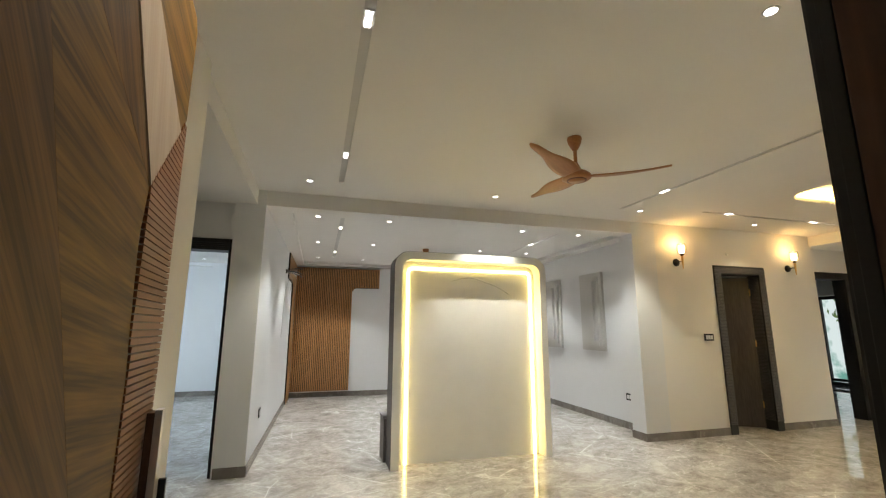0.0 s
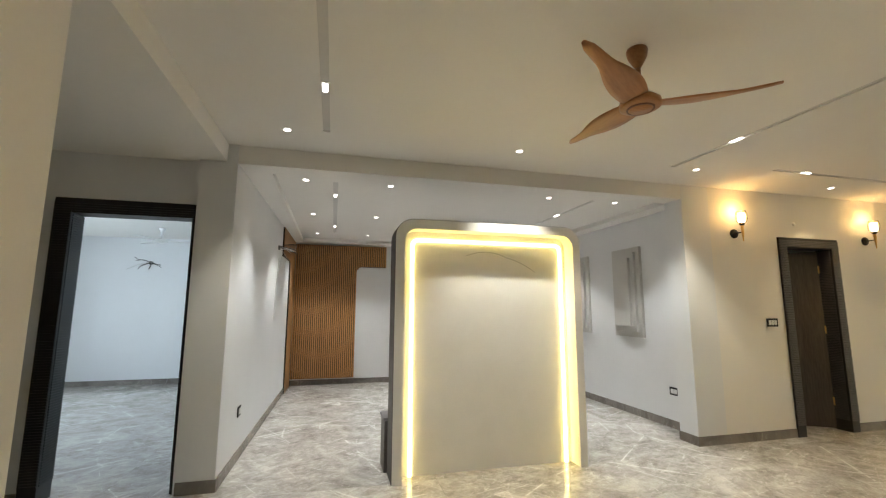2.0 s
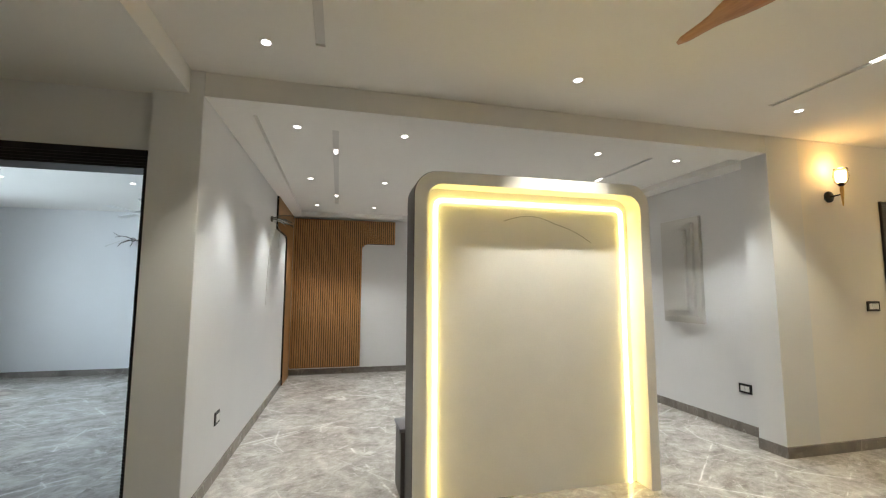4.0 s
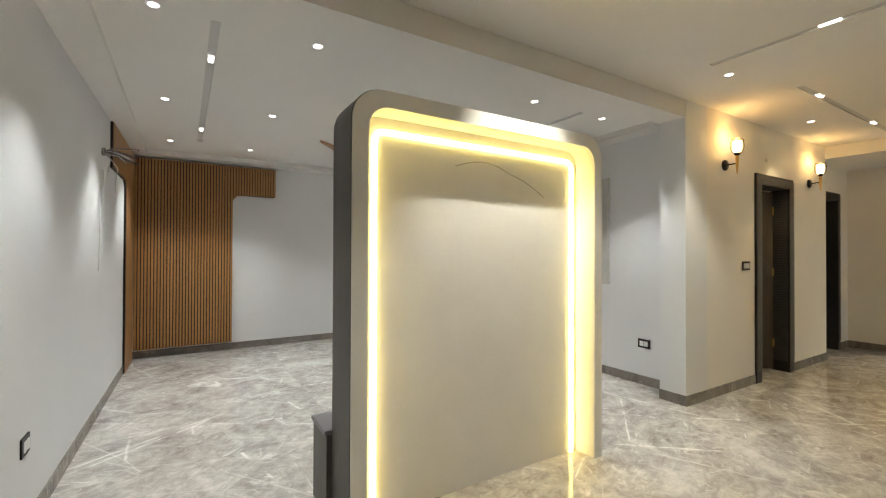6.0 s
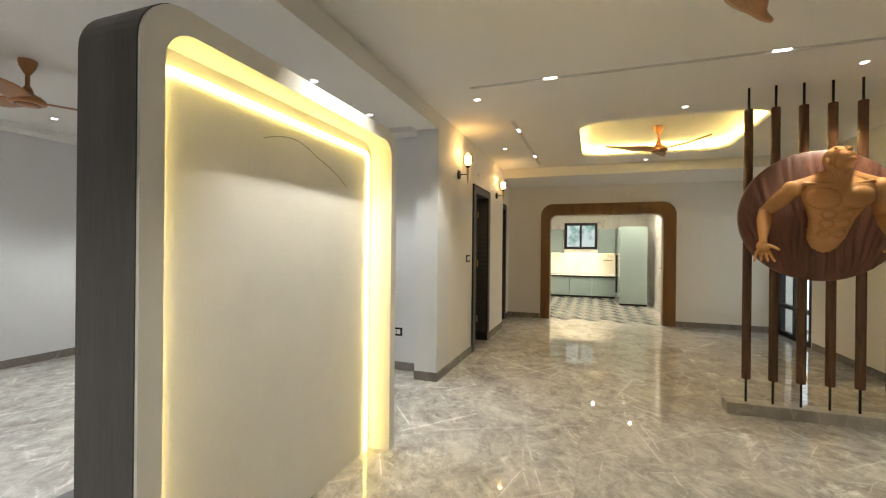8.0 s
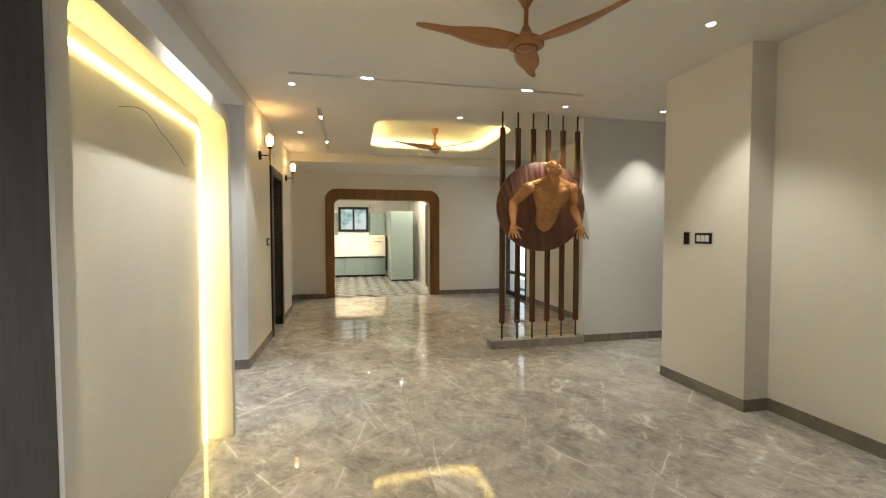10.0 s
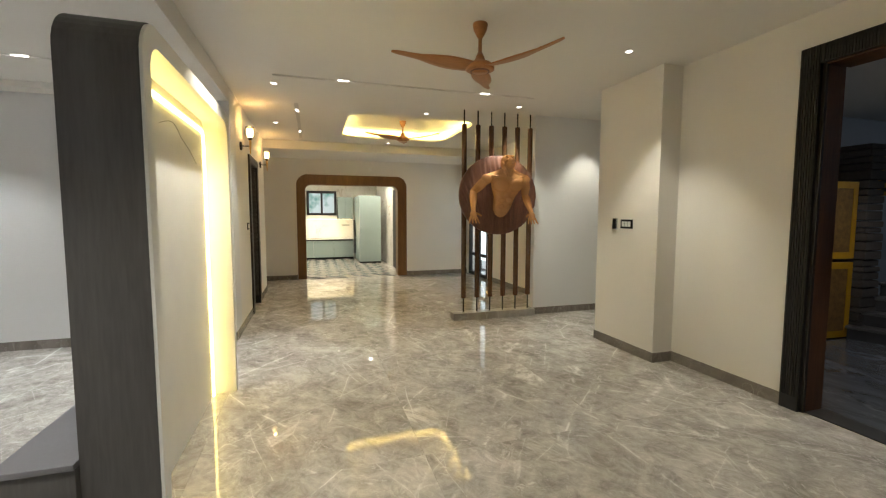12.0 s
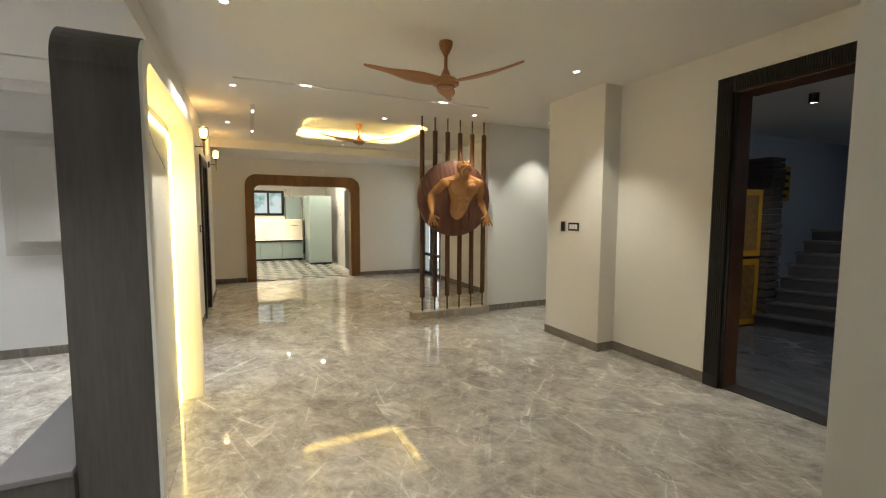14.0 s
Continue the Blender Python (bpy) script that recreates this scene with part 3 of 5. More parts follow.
def skirting(pieces):
    for x0, x1, y0, y1 in pieces:
        structure("baseboard", box(x0, x1, y0, y1, 0.0, 0.088, 0.002), SKIRT, "brown-grey stone skirting with a polished top", "skirting")


T = 0.012
skirting([(-0.36, -0.36 + T, 0.74, 2.52), (1.205, 2.17, 0.72, 0.72 + T), (2.17 - T, 2.17, 0.72, 0.935), (2.17 - T, 3.0, 0.935, 0.935 + T), (3.0, 3.0 + T, -1.5, 0.935), (4.2 - T, 4.2, -1.5, 1.03), (4.2, 4.35, 1.03, 1.03 + T), (4.35, 4.35 + T, 0.4, 1.03), (4.36, 7.2, 0.4, 0.4 + T), (8.43 - T, 8.43, 0.42, 1.86), (8.43 - T, 8.43, 4.18, 4.8), (8.1, 8.42, 4.8 - T, 4.8), (4.02, 5.275, 4.665 - T, 4.665), (6.185, 7.18, 4.665 - T, 4.665), (4.02 - T, 4.02, 4.665 - T, 4.90), (4.27 - T, 4.27, 4.90, 9.05), (-0.31, 4.36, 9.05 - T, 9.05), (-0.57, -0.30, 4.655 - T, 4.655), (-4.6, -0.46, 9.75 - T, 9.75), (-3.0, -1.54, 4.71 - T, 4.71)])

structure("baseboard", box(-0.31, -0.31 + T, 4.655, 8.325, 0.0, 0.088, 0.002), SKIRT, "brown-grey stone skirting with a polished top", "skirting").matrix_world = WEST

# ---- lamps in the ceiling ----


def downlight(x, y, z, power=78, cone=82, blend=0.62, color=NEUTRAL, lit=True):
    d = thing("downlight", "small round white ceiling downlight, switched on", "downlight", "ceiling downlights", at=(x, y, z))
    part("trim_ring", ring([(0.031, -0.004), (0.035, -0.002), (0.035, 0.0), (0.0245, 0.0), (0.0245, -0.003)], (0, 0, 0), 20, cap=False), TRIM, d)
    part("lens", ring([(0.025, -0.003), (0.0245, -0.001)], (0, 0, 0), 20), LED_WHITE, d, "glowing white lens")
    if lit:
        lamp("downlight_beam", "SPOT", (x, y, z - 0.012), power, color, (x, y, 0), 0.016, cone, blend)


POWER = {(1.955, 4.2): 118, (6.94, 2.51): 36, (5.7, 4.34): 42, (3.82, 0.28): 64, (2.04, 1.415): 76, (0.1, 1.4): 62, (0.1, 4.24): 68}
# (0.1, 1.4) is unseen, added to pair with (2.04, 1.415)
for x, y in ((0.1, 4.24), (1.955, 4.2), (3.78, 4.21), (2.04, 1.415), (0.1, 1.4), (5.7, 4.34), (4.55, 2.43), (3.885, 1.44), (6.94, 2.51), (3.82, 0.28)):
    downlight(x, y, H, POWER.get((x, y), 52 if x > 4 else 87), color=(1.0, 0.77, 0.43) if x > 4 else (0.96, 0.92, 0.77))
for x in (0.18, 1.0, 2.76, 3.6):
    for y in (5.195, 6.73, 8.24):
        downlight(x, y, TRAY, 72, color=(0.94, 0.97, 0.96))

for x0, y0, axis, z in ((0.385, 3.54, 1, H), (0.385, 1.96, 1, H), (3.50, 3.55, 1, H), (3.50, 2.05, 1, H), (4.9, 4.025, 0, H), (6.3, 4.025, 0, H), (0.46, 5.735, 1, TRAY), (0.46, 7.58, 1, TRAY), (3.305, 6.0, 1, TRAY), (3.305, 7.5, 1, TRAY)):
    t = thing("track_light", "short linear white light set in a ceiling slot", "track light", "track lights", at=(x0, y0, z))
    hx, hy = (0.05, 0.013) if axis == 0 else (0.013, 0.05)
    part("housing", box(-hx - 0.01, hx + 0.01, -hy - 0.004, hy + 0.004, 0.004, 0.0115), TRIM, t)
    part("lens", box(-hx, hx, -hy, hy, 0.0, 0.0035), LED_WHITE, t, "glowing white lens")

# hidden light round the tray
tray_led = thing("tray_light", "hidden amber light strip round the ceiling tray", "light strip", at=(5.70, 2.49, H))
o = rounded(-0.98, 0.98, -0.99, 0.99, 0.32, 0.32)
i = rounded(-0.955, 0.955, -0.965, 0.965, 0.30, 0.30)
part("strip", plate(o, [i], 0.0365, 0.048, flat), LED_TRAY, tray_led)

# ---- the lit partition ----
xz = lambda u, v, d: (u, d, v)
PX0, PX1, PT = 0.960, 2.645, 2.070
partition = thing("partition_panel", "white rounded partition with a warm light strip and taupe sides", "partition")


def portal_frame(out, inn, d0, d1, place):
    """A frame open at the foot: outline up one side and over, back along the inner one. Outlines start lower right."""
    b = bmesh.new()
    n = len(out)
    lo_o, lo_i = [b.verts.new(place(u, v, d0)) for u, v in out], [b.verts.new(place(u, v, d0)) for u, v in inn]
    hi_o, hi_i = [b.verts.new(place(u, v, d1)) for u, v in out], [b.verts.new(place(u, v, d1)) for u, v in inn]
    for k in range(n - 1):
        b.faces.new((lo_o[k], lo_o[k + 1], lo_i[k + 1], lo_i[k]))
        b.faces.new((hi_o[k + 1], hi_o[k], hi_i[k], hi_i[k + 1]))
        b.faces.new((lo_o[k + 1], lo_o[k], hi_o[k], hi_o[k + 1]))
        b.faces.new((lo_i[k], lo_i[k + 1], hi_i[k + 1], hi_i[k]))
    for k in (0, n - 1):
        b.faces.new((lo_o[k], lo_i[k], hi_i[k], hi_o[k]))
    bmesh.ops.recalc_face_normals(b, faces=b.faces[:])
    return b


BACK = 4.60
part("front_frame", portal_frame(rounded(PX0, PX1, 0.0, PT, 0.15), rounded(PX0 + 0.076, PX1 - 0.070, 0.0, PT - 0.078, 0.105), 4.45, BACK, xz), SHELL, partition, "smooth white rounded surround")
part("back_board", plate(rounded(PX0 + 0.03, PX1 - 0.03, 0.0, PT - 0.03, 0.13), [], BACK + 0.001, BACK + 0.03, xz), BOARD, partition, "pale textured board")
part("rear_shell", portal_frame(rounded(PX0 - 0.004, PX1 + 0.004, 0.0, PT + 0.004, 0.154), rounded(PX0 + 0.02, PX1 - 0.02, 0.0, PT - 0.02, 0.13), 4.462, 4.72, xz), LAMINATE, partition, "taupe wood-grain laminate sides")
part("rear_panel", plate(rounded(PX0 + 0.02, PX1 - 0.02, 0.0, PT - 0.02, 0.13), [], BACK + 0.034, 4.71, xz), LAMINATE, partition, "taupe wood-grain laminate")
part("light_strip", portal_frame(rounded(PX0 + 0.150, PX1 - 0.112, 0.0, PT - 0.140, 0.06), rounded(PX0 + 0.174, PX1 - 0.136, 0.0, PT - 0.164, 0.040), BACK - 0.012, BACK, xz), LED, partition, "glowing warm light strip")
wire = thing("loose_wire", "thin brown wire arched over the partition board", "wire")
part("strand", tube([(1.60 + 0.66 * k / 12, BACK - 0.008 - 0.008 * math.sin(k * 0.6), 1.795 + 0.04 * math.sin(math.pi * min(1, k / 7)) - 0.13 * max(0, (k - 6) / 6) ** 1.8) for k in range(13)], 0.0013, 6), WIRE, wire)
bench = thing("console_bench", "low taupe laminate bench against the partition back", "bench")
part("body", box(0.93, 2.62, 4.723, 4.97, 0.0, 0.405), LAMINATE, bench)
part("top", box(0.92, 2.63, 4.722, 4.98, 0.407, 0.43, 0.003), LAMINATE_TOP, bench, "grey laminate top")

# ---- kitchen arch ----
arch = thing("arch_frame", "wide brown wooden arch frame with rounded corners", "door frame")
part("frame", portal_frame(rounded(1.86, 4.17, 0.0, 2.18, 0.22), rounded(2.06, 4.0, 0.0, 1.97, 0.12), 8.40, 8.64, ysz), ARCH_WOOD, arch)

# ---- slatted lounge wall ----
slats = thing("slat_panel", "brown vertical wooden slat cladding with a rounded step", "wall panel")


def step_outline(x0, x1, x2, z0, z1, z2, r):
    """Upright panel with an arm at its head; the inner corner is rounded."""
    pts = [(x0, z0), (x1, z0), (x1, z1 - r)]
    pts += [(x1 + r - r * math.cos(radians(90 * k / 6)), z1 - r + r * math.sin(radians(90 * k / 6))) for k in range(1, 7)]
    return pts + [(x2, z1), (x2, z2), (x0, z2)]


part("backing", plate(step_outline(-0.20, 0.875, 1.405, 0.112, 2.085, 2.47, 0.1), [], 8.985, 9.045, xz), SLAT_BACK, slats, "dark slat backing")
pitch, width = 0.0338, 0.021
slat_data = {}
for k in range(48):
    x = -0.195 + pitch * k
    lo = 0.114 if x + width < 0.876 else 2.087
    if lo > 1 and x < 0.975:
        d = max(0.0, 0.975 - x)
        lo = 2.087 - 0.1 + math.sqrt(max(0, 0.01 - d * d))
    key = round(lo, 3)
    if key not in slat_data:
        ob = part("slat", box(0, width, 8.962, 8.984, lo, 2.467, 0.002), OAK_SLAT, slats)
        slat_data[key] = ob.data
    else:
        ob = new("slat", slat_data[key])
        ob.parent = slats
    ob.location = (x, 0, 0)
yz_side = lambda u, v, d: (d, -u, v)
side = thing("wood_side_panel", "smooth light brown wall panel with a black edge", "wall panel")
part("veneer", plate(step_outline(-8.958, -8.345, -7.47, 0.0, 2.09, 2.49, 0.12), [], -0.308, -0.285, yz_side), OAK, side)
part("edge_strip", plate(step_outline(-8.958, -8.33, -7.455, 0.0, 2.075, 2.492, 0.12), [], -0.309, -0.2895, yz_side), BLACK, side, "thin black edging")
side.matrix_world = WEST


# ---- stepped relief panels ----
def relief(y0):
    r = thing("relief_panel", "grey-white stepped square relief panel on the wall", "wall panel", "relief panels")
    w, h = 0.54, 1.15
    for k, nm in enumerate(("outer_step", "middle_step", "inner_step")):
        i = 0.068 * k
        part(nm, box(4.27 - 0.040 - 0.041 * k, 4.269 - 0.041 * k, y0 + i * 0.9, y0 + w - i * 0.9, 0.98 + i, 0.98 + h - i, 0.003), RELIEF, r)


relief(5.62)
relief(6.76)


# ---- switches and sockets ----
def switch_plate(at, along, out, width, gangs, label, frame_mat=BLACK):
    """A plate on a wall. along and out are unit axes."""
    a, o = Vector(along), Vector(out)
    p = thing("switch_plate", label, "switch", "switch plates", at=at)
    rot = Matrix((a, o, Vector((0, 0, 1)))).transposed().to_4x4()

    def slab(w, h, d0, d1, cx=0.0, bevel=0.002):
        b = box(cx - w / 2, cx + w / 2, d0, d1, -h / 2, h / 2, bevel)
        bmesh.ops.transform(b, matrix=rot, verts=b.verts[:])
        bmesh.ops.recalc_face_normals(b, faces=b.faces[:])
        return b

    plate_frame = part("frame", slab(width, 0.088, 0.0, 0.009), frame_mat, p)
    step = (width - 0.035) / gangs
    for k in range(gangs):
        part("rocker", slab(step - 0.006, 0.05, 0.0085, 0.013, (k - (gangs - 1) / 2) * step), PLASTIC, plate_frame, "white rocker")


switch_plate((2.555, 0.936, 1.255), (1, 0, 0), (0, 1, 0), 0.16, 3, "black wall plate with three white rockers")
switch_plate((5.09, 4.664, 1.195), (1, 0, 0), (0, -1, 0), 0.15, 3, "black wall plate with three white rockers")
switch_plate((-0.298, 5.29, 0.425), (0, 1, 0), (1, 0, 0), 0.115, 2, "black wall socket plate with white inserts")
switch_plate((4.269, 5.215, 0.41), (0, 1, 0), (-1, 0, 0), 0.13, 2, "black wall socket plate with white inserts")
keypad = thing("intercom", "small dark intercom panel in a pale frame", "intercom", at=(2.72, 0.936, 1.255))
part("frame", box(-0.032, 0.032, 0, 0.012, -0.055, 0.055, 0.003), CHROME, keypad)
part("screen", box(-0.022, 0.024, 0.0125, 0.016, -0.047, 0.047, 0.002), BLACK, keypad, "dark face")


# ---- wall sconces ----
def sconce(x):
    s = thing("wall_sconce", "brass and black wall sconce with a glowing glass cup", "wall lamp", "wall sconces", at=(x, 4.665, 2.15))
    back = Matrix.Rotation(radians(90), 4, "X")
    part("back_plate", ring([(0.05, 0.0), (0.05, 0.012), (0.043, 0.02), (0.0, 0.021)], (0, 0, 0), 24, turn=back), BLACK, s, "round black plate")
    part("arm", tube([(0, -0.01, 0), (0.0, -0.05, 0.0), (0.0, -0.105, 0.002)], 0.006), BLACK, s)
    part("stem", ring([(0.004, -0.10), (0.011, -0.02), (0.015, 0.05), (0.012, 0.075)], (0, -0.11, 0), 16), BRASS, s, "tapered brass stem")
    part("cup_holder", ring([(0.012, 0.07), (0.026, 0.085), (0.028, 0.098)], (0, -0.11, 0), 20), BLACK, s)
    part("inner_shade", ring([(0.024, 0.10), (0.036, 0.125), (0.039, 0.18), (0.034, 0.205), (0.0, 0.207)], (0, -0.11, 0), 12), SHADE, s, "glowing white inner shade")
    part("glass_cup", ring([(0.028, 0.094), (0.047, 0.115), (0.056, 0.15), (0.054, 0.19), (0.046, 0.226), (0.044, 0.225), (0.051, 0.189), (0.053, 0.15), (0.044, 0.118), (0.027, 0.098)], (0, -0.11, 0), 10, cap=False), FROST, s, "faceted clear glass cup").visible_shadow = False
    lamp("sconce_bulb", "POINT", (x, 4.665 - 0.11, 2.15 + 0.245), SCONCE_W, AMBER, size=0.03)


SCONCE_W = 3.4
sconce(4.68)
sconce(6.65)


# ---- doors ----
def fluted_frame(name, label, x0, x1, top, width, y, thick, depth, material, out=-1, right_width=None):
    """Architrave and lining round an opening in a wall along x; fine ribs on its face. y is the wall face, out the side it stands proud on."""
    f = thing(name, label, "door frame")
    rw = width if right_width is None else right_width
    ya, yb = sorted((y, y + out * thick))
    inner = y - out * depth
    ra, rb = sorted((y + out * thick, y + out * (thick + 0.007)))
    # base is black under any rib colour: groove shade put into the colour
    part("jamb", box(x0 - width, x0, ya, yb, 0, top + width, 0.002), BLACK_WOOD, f)
    part("jamb", box(x1, x1 + rw, ya, yb, 0, top + width, 0.002), BLACK_WOOD, f)
    part("head", box(x0 + 0.001, x1 - 0.001, ya, yb, top, top + width, 0.002), BLACK_WOOD, f)
    la, lb = sorted((y, inner))
    part("lining", box(x0 - 0.03, x0, la, lb, 0, top), BLACK_WOOD, f)
    part("lining", box(x1, x1 + 0.03, la, lb, 0, top), BLACK_WOOD, f)
    part("lining", box(x0, x1, la, lb, top, top + 0.03), BLACK_WOOD, f)
    # fine ribs across the face and the lining
    p_, h_ = 0.0185, 0.0115
    zs = [0.12 + k * p_ for k in range(int((top + width - 0.13) / p_))]
    for xa, xb in ((x0 - width + 0.001, x0 - 0.001), (x1 + 0.001, x1 + rw - 0.001)):
        if xb - xa > 0.02:
            tagged(part("ribs", boxes([(xa, xb, ra, rb, z, z + h_) for z in zs]), material, f), kind="stuff")
    part("head_ribs", boxes([(x0, x1, ra, rb, z, z + h_) for z in zs if z > top + 0.002]), material, f)
    zl = [z for z in zs if z < top - 0.02]
    tagged(part("lining_ribs", boxes([(x0, x0 + 0.006, la, lb, z, z + h_) for z in zl] + [(x1 - 0.006, x1, la, lb, z, z + h_) for z in zl]), material, f), kind="stuff")
    return f


fluted_frame("door_frame", "charcoal ribbed door frame in the sconce wall", 5.39, 6.06, 2.03, 0.11, 4.665, 0.02, 0.15, GREY_WOOD)
fluted_frame("door_frame", "black ribbed door frame of the side room", -1.42, -0.615, 2.03, 0.11, 4.71, 0.02, 0.15, BLACK_WOOD, right_width=0.028)
fluted_frame("door_frame", "black ribbed door frame beside the kitchen", 7.29, 7.99, 2.05, 0.10, 4.80, 0.02, 0.15, BLACK_WOOD, right_width=0.09)
leaf_c = thing("bathroom_door", "dark brown door standing ajar in a charcoal frame", "door", at=(6.055, 4.80, 0.01))
b_leaf = box(-0.66, 0.0, 0.0, 0.035, 0.0, 2.01, 0.002)
leaf_board = part("leaf", b_leaf, DOOR_BROWN, leaf_c)
for z in (0.25, 1.05, 1.75):
    part("hinge", ring([(0.005, 0.0), (0.005, 0.09)], (0.004, -0.004, z), 10), BRASS, leaf_board, "brass hinge")
    part("hinge", box(-0.006, 0.0, -0.002, 0.0, z, z + 0.09), BRASS, leaf_board, "brass hinge")
leaf_c.rotation_euler = (0, 0, radians(-32))

# entrance: ribs run up and down
entrance = thing("entrance_frame", "black ribbed entrance frame with a brown wooden lining", "door frame")
for xa, xb in ((1.08, 1.20), (-0.255, -0.135)):
    part("jamb", box(xa, xb, 0.72, 0.745, 0, 2.43, 0.002), BLACK_WOOD, entrance)
    b = bmesh.new()
    for k in range(7):
        x = xa + 0.006 + k * 0.016
        b = box(x, x + 0.009, 0.746, 0.752, 0.1, 2.425, bm=b)
    part("ribs", b, BLACK_WOOD, entrance)
part("head", box(-0.134, 1.079, 0.72, 0.745, 2.31, 2.43, 0.002), BLACK_WOOD, entrance)
b = bmesh.new()
for k in range(75):
    b = box(-0.127 + k * 0.016, -0.118 + k * 0.016, 0.746, 0.752, 2.315, 2.425, bm=b)
tagged(part("ribs", b, BLACK_WOOD, entrance), kind="stuff")
for xa, xb in ((1.06, 1.115), (-0.245, -0.135)):
    part("lining", box(xa, xb, 0.535, 0.694, 0, 2.38, 0.003), LINING, entrance, "brown wooden lining")
    part("inner_jamb", box(xa, xb, 0.695, 0.719, 0, 2.38, 0.002), BLACK_WOOD, entrance, "black inner jamb")
    part("outer_jamb", box(xa + 0.025, xb, 0.50, 0.534, 0, 2.38, 0.003), BLACK_WOOD, entrance, "black outer jamb")
part("lining", box(-0.135, 1.06, 0.50, 0.719, 2.30, 2.378, 0.003), LINING, entrance, "brown wooden lining")
part("threshold", box(-0.24, 1.11, 0.52, 0.70, 0.0035, 0.008), STEP, entrance, "dark stone threshold")

door = thing("entrance_door", "open teak entrance door with angled veneers and ribbed edge", "door", at=(-0.066, 0.675, 0.012))
door.rotation_euler = (0, 0, radians(95.4))
LW, LH = 0.85, 2.165
leaf = part("leaf", plate([(0, 0), (LW, 0), (LW, LH - 0.03), (LW - 0.03, LH), (0, LH)], [], 0.0, 0.05, xz), TEAK_DARK, door)


def veneer(name, pts, material, t=0.006):
    part(name, plate([(u, z) for u, z in pts], [], -t, -0.0005, xz), material, leaf)


E_ = LH - 0.002
veneer("veneer", [(0.002, 0.002), (0.60, 0.002), (0.60, 0.588), (0.002, 1.935)], TEAK_V, 0.006)
veneer("veneer", [(0.6005, 0.589), (0.602, 1.20), (0.585, 1.30), (0.565, 1.47), (0.588, 1.5855), (0.002, 1.876), (0.002, 1.9355)], TEAK, 0.006)
veneer("veneer", [(0.588, 1.588), (0.20, 2.10), (0.155, E_), (0.002, E_), (0.002, 1.877)], TEAK_V, 0.0062)
veneer("pale_veneer", [(0.590, 1.589), (0.79, 1.80), (0.202, 2.10)], TEAK_PALE, 0.0085)
veneer("veneer", [(0.792, 1.802), (LW - 0.002, 1.86), (LW - 0.002, E_ - 0.03), (LW - 0.03, E_), (0.158, E_), (0.204, 2.102)], TEAK, 0.0062)
rows = []
for k in range(118):
    z = 0.01 + k * 0.0158
    lo = 0.604 if z < 1.25 else 0.59
    if z > 1.585:
        lo = 0.592 + (z - 1.585) * 0.94
    if lo < LW - 0.03:
        rows.append((lo, LW - 0.004, -0.009, -0.0005, z, z + 0.0122))
b = boxes(rows)
tagged(part("ribs", b, TEAK_RIB, leaf, "horizontal brown ribs"), kind="stuff")
pull = part("pull_handle", box(0.765, 0.80, -0.030, -0.014, 0.30, 1.10, 0.003), TEAK_DARK, door, "long brown and steel pull")
part("steel_face", box(0.765, 0.80, -0.046, -0.0305, 0.30, 1.105, 0.001), STEEL, pull, "steel face")
for z in (0.45, 1.02):
    part("pull_post", box(0.775, 0.79, -0.0138, -0.0092, z, z + 0.02), CHROME, pull)
latch = part("latch", box(0.80, 0.812, -0.062, -0.046, 0.72, 0.945, 0.002), BLACK, door, "black latch lever")
part("latch_arm", box(0.8125, 0.818, -0.060, -0.0095, 0.74, 0.77), BLACK, latch)
part("edge_trim", box(LW + 0.0005, LW + 0.004, 0.0, 0.05, 0, LH - 0.03), CHROME, leaf, "steel edge strip")
part("lock_plate", box(LW + 0.0045, LW + 0.007, 0.008, 0.042, 0.86, 1.06), BLACK, leaf)
part("inner_lever", tube([(LW - 0.06, 0.051, 0.95), (LW - 0.06, 0.10, 0.95), (LW - 0.04, 0.108, 0.95), (LW + 0.07, 0.108, 0.95)], 0.010), BLACK, leaf, "black lever")


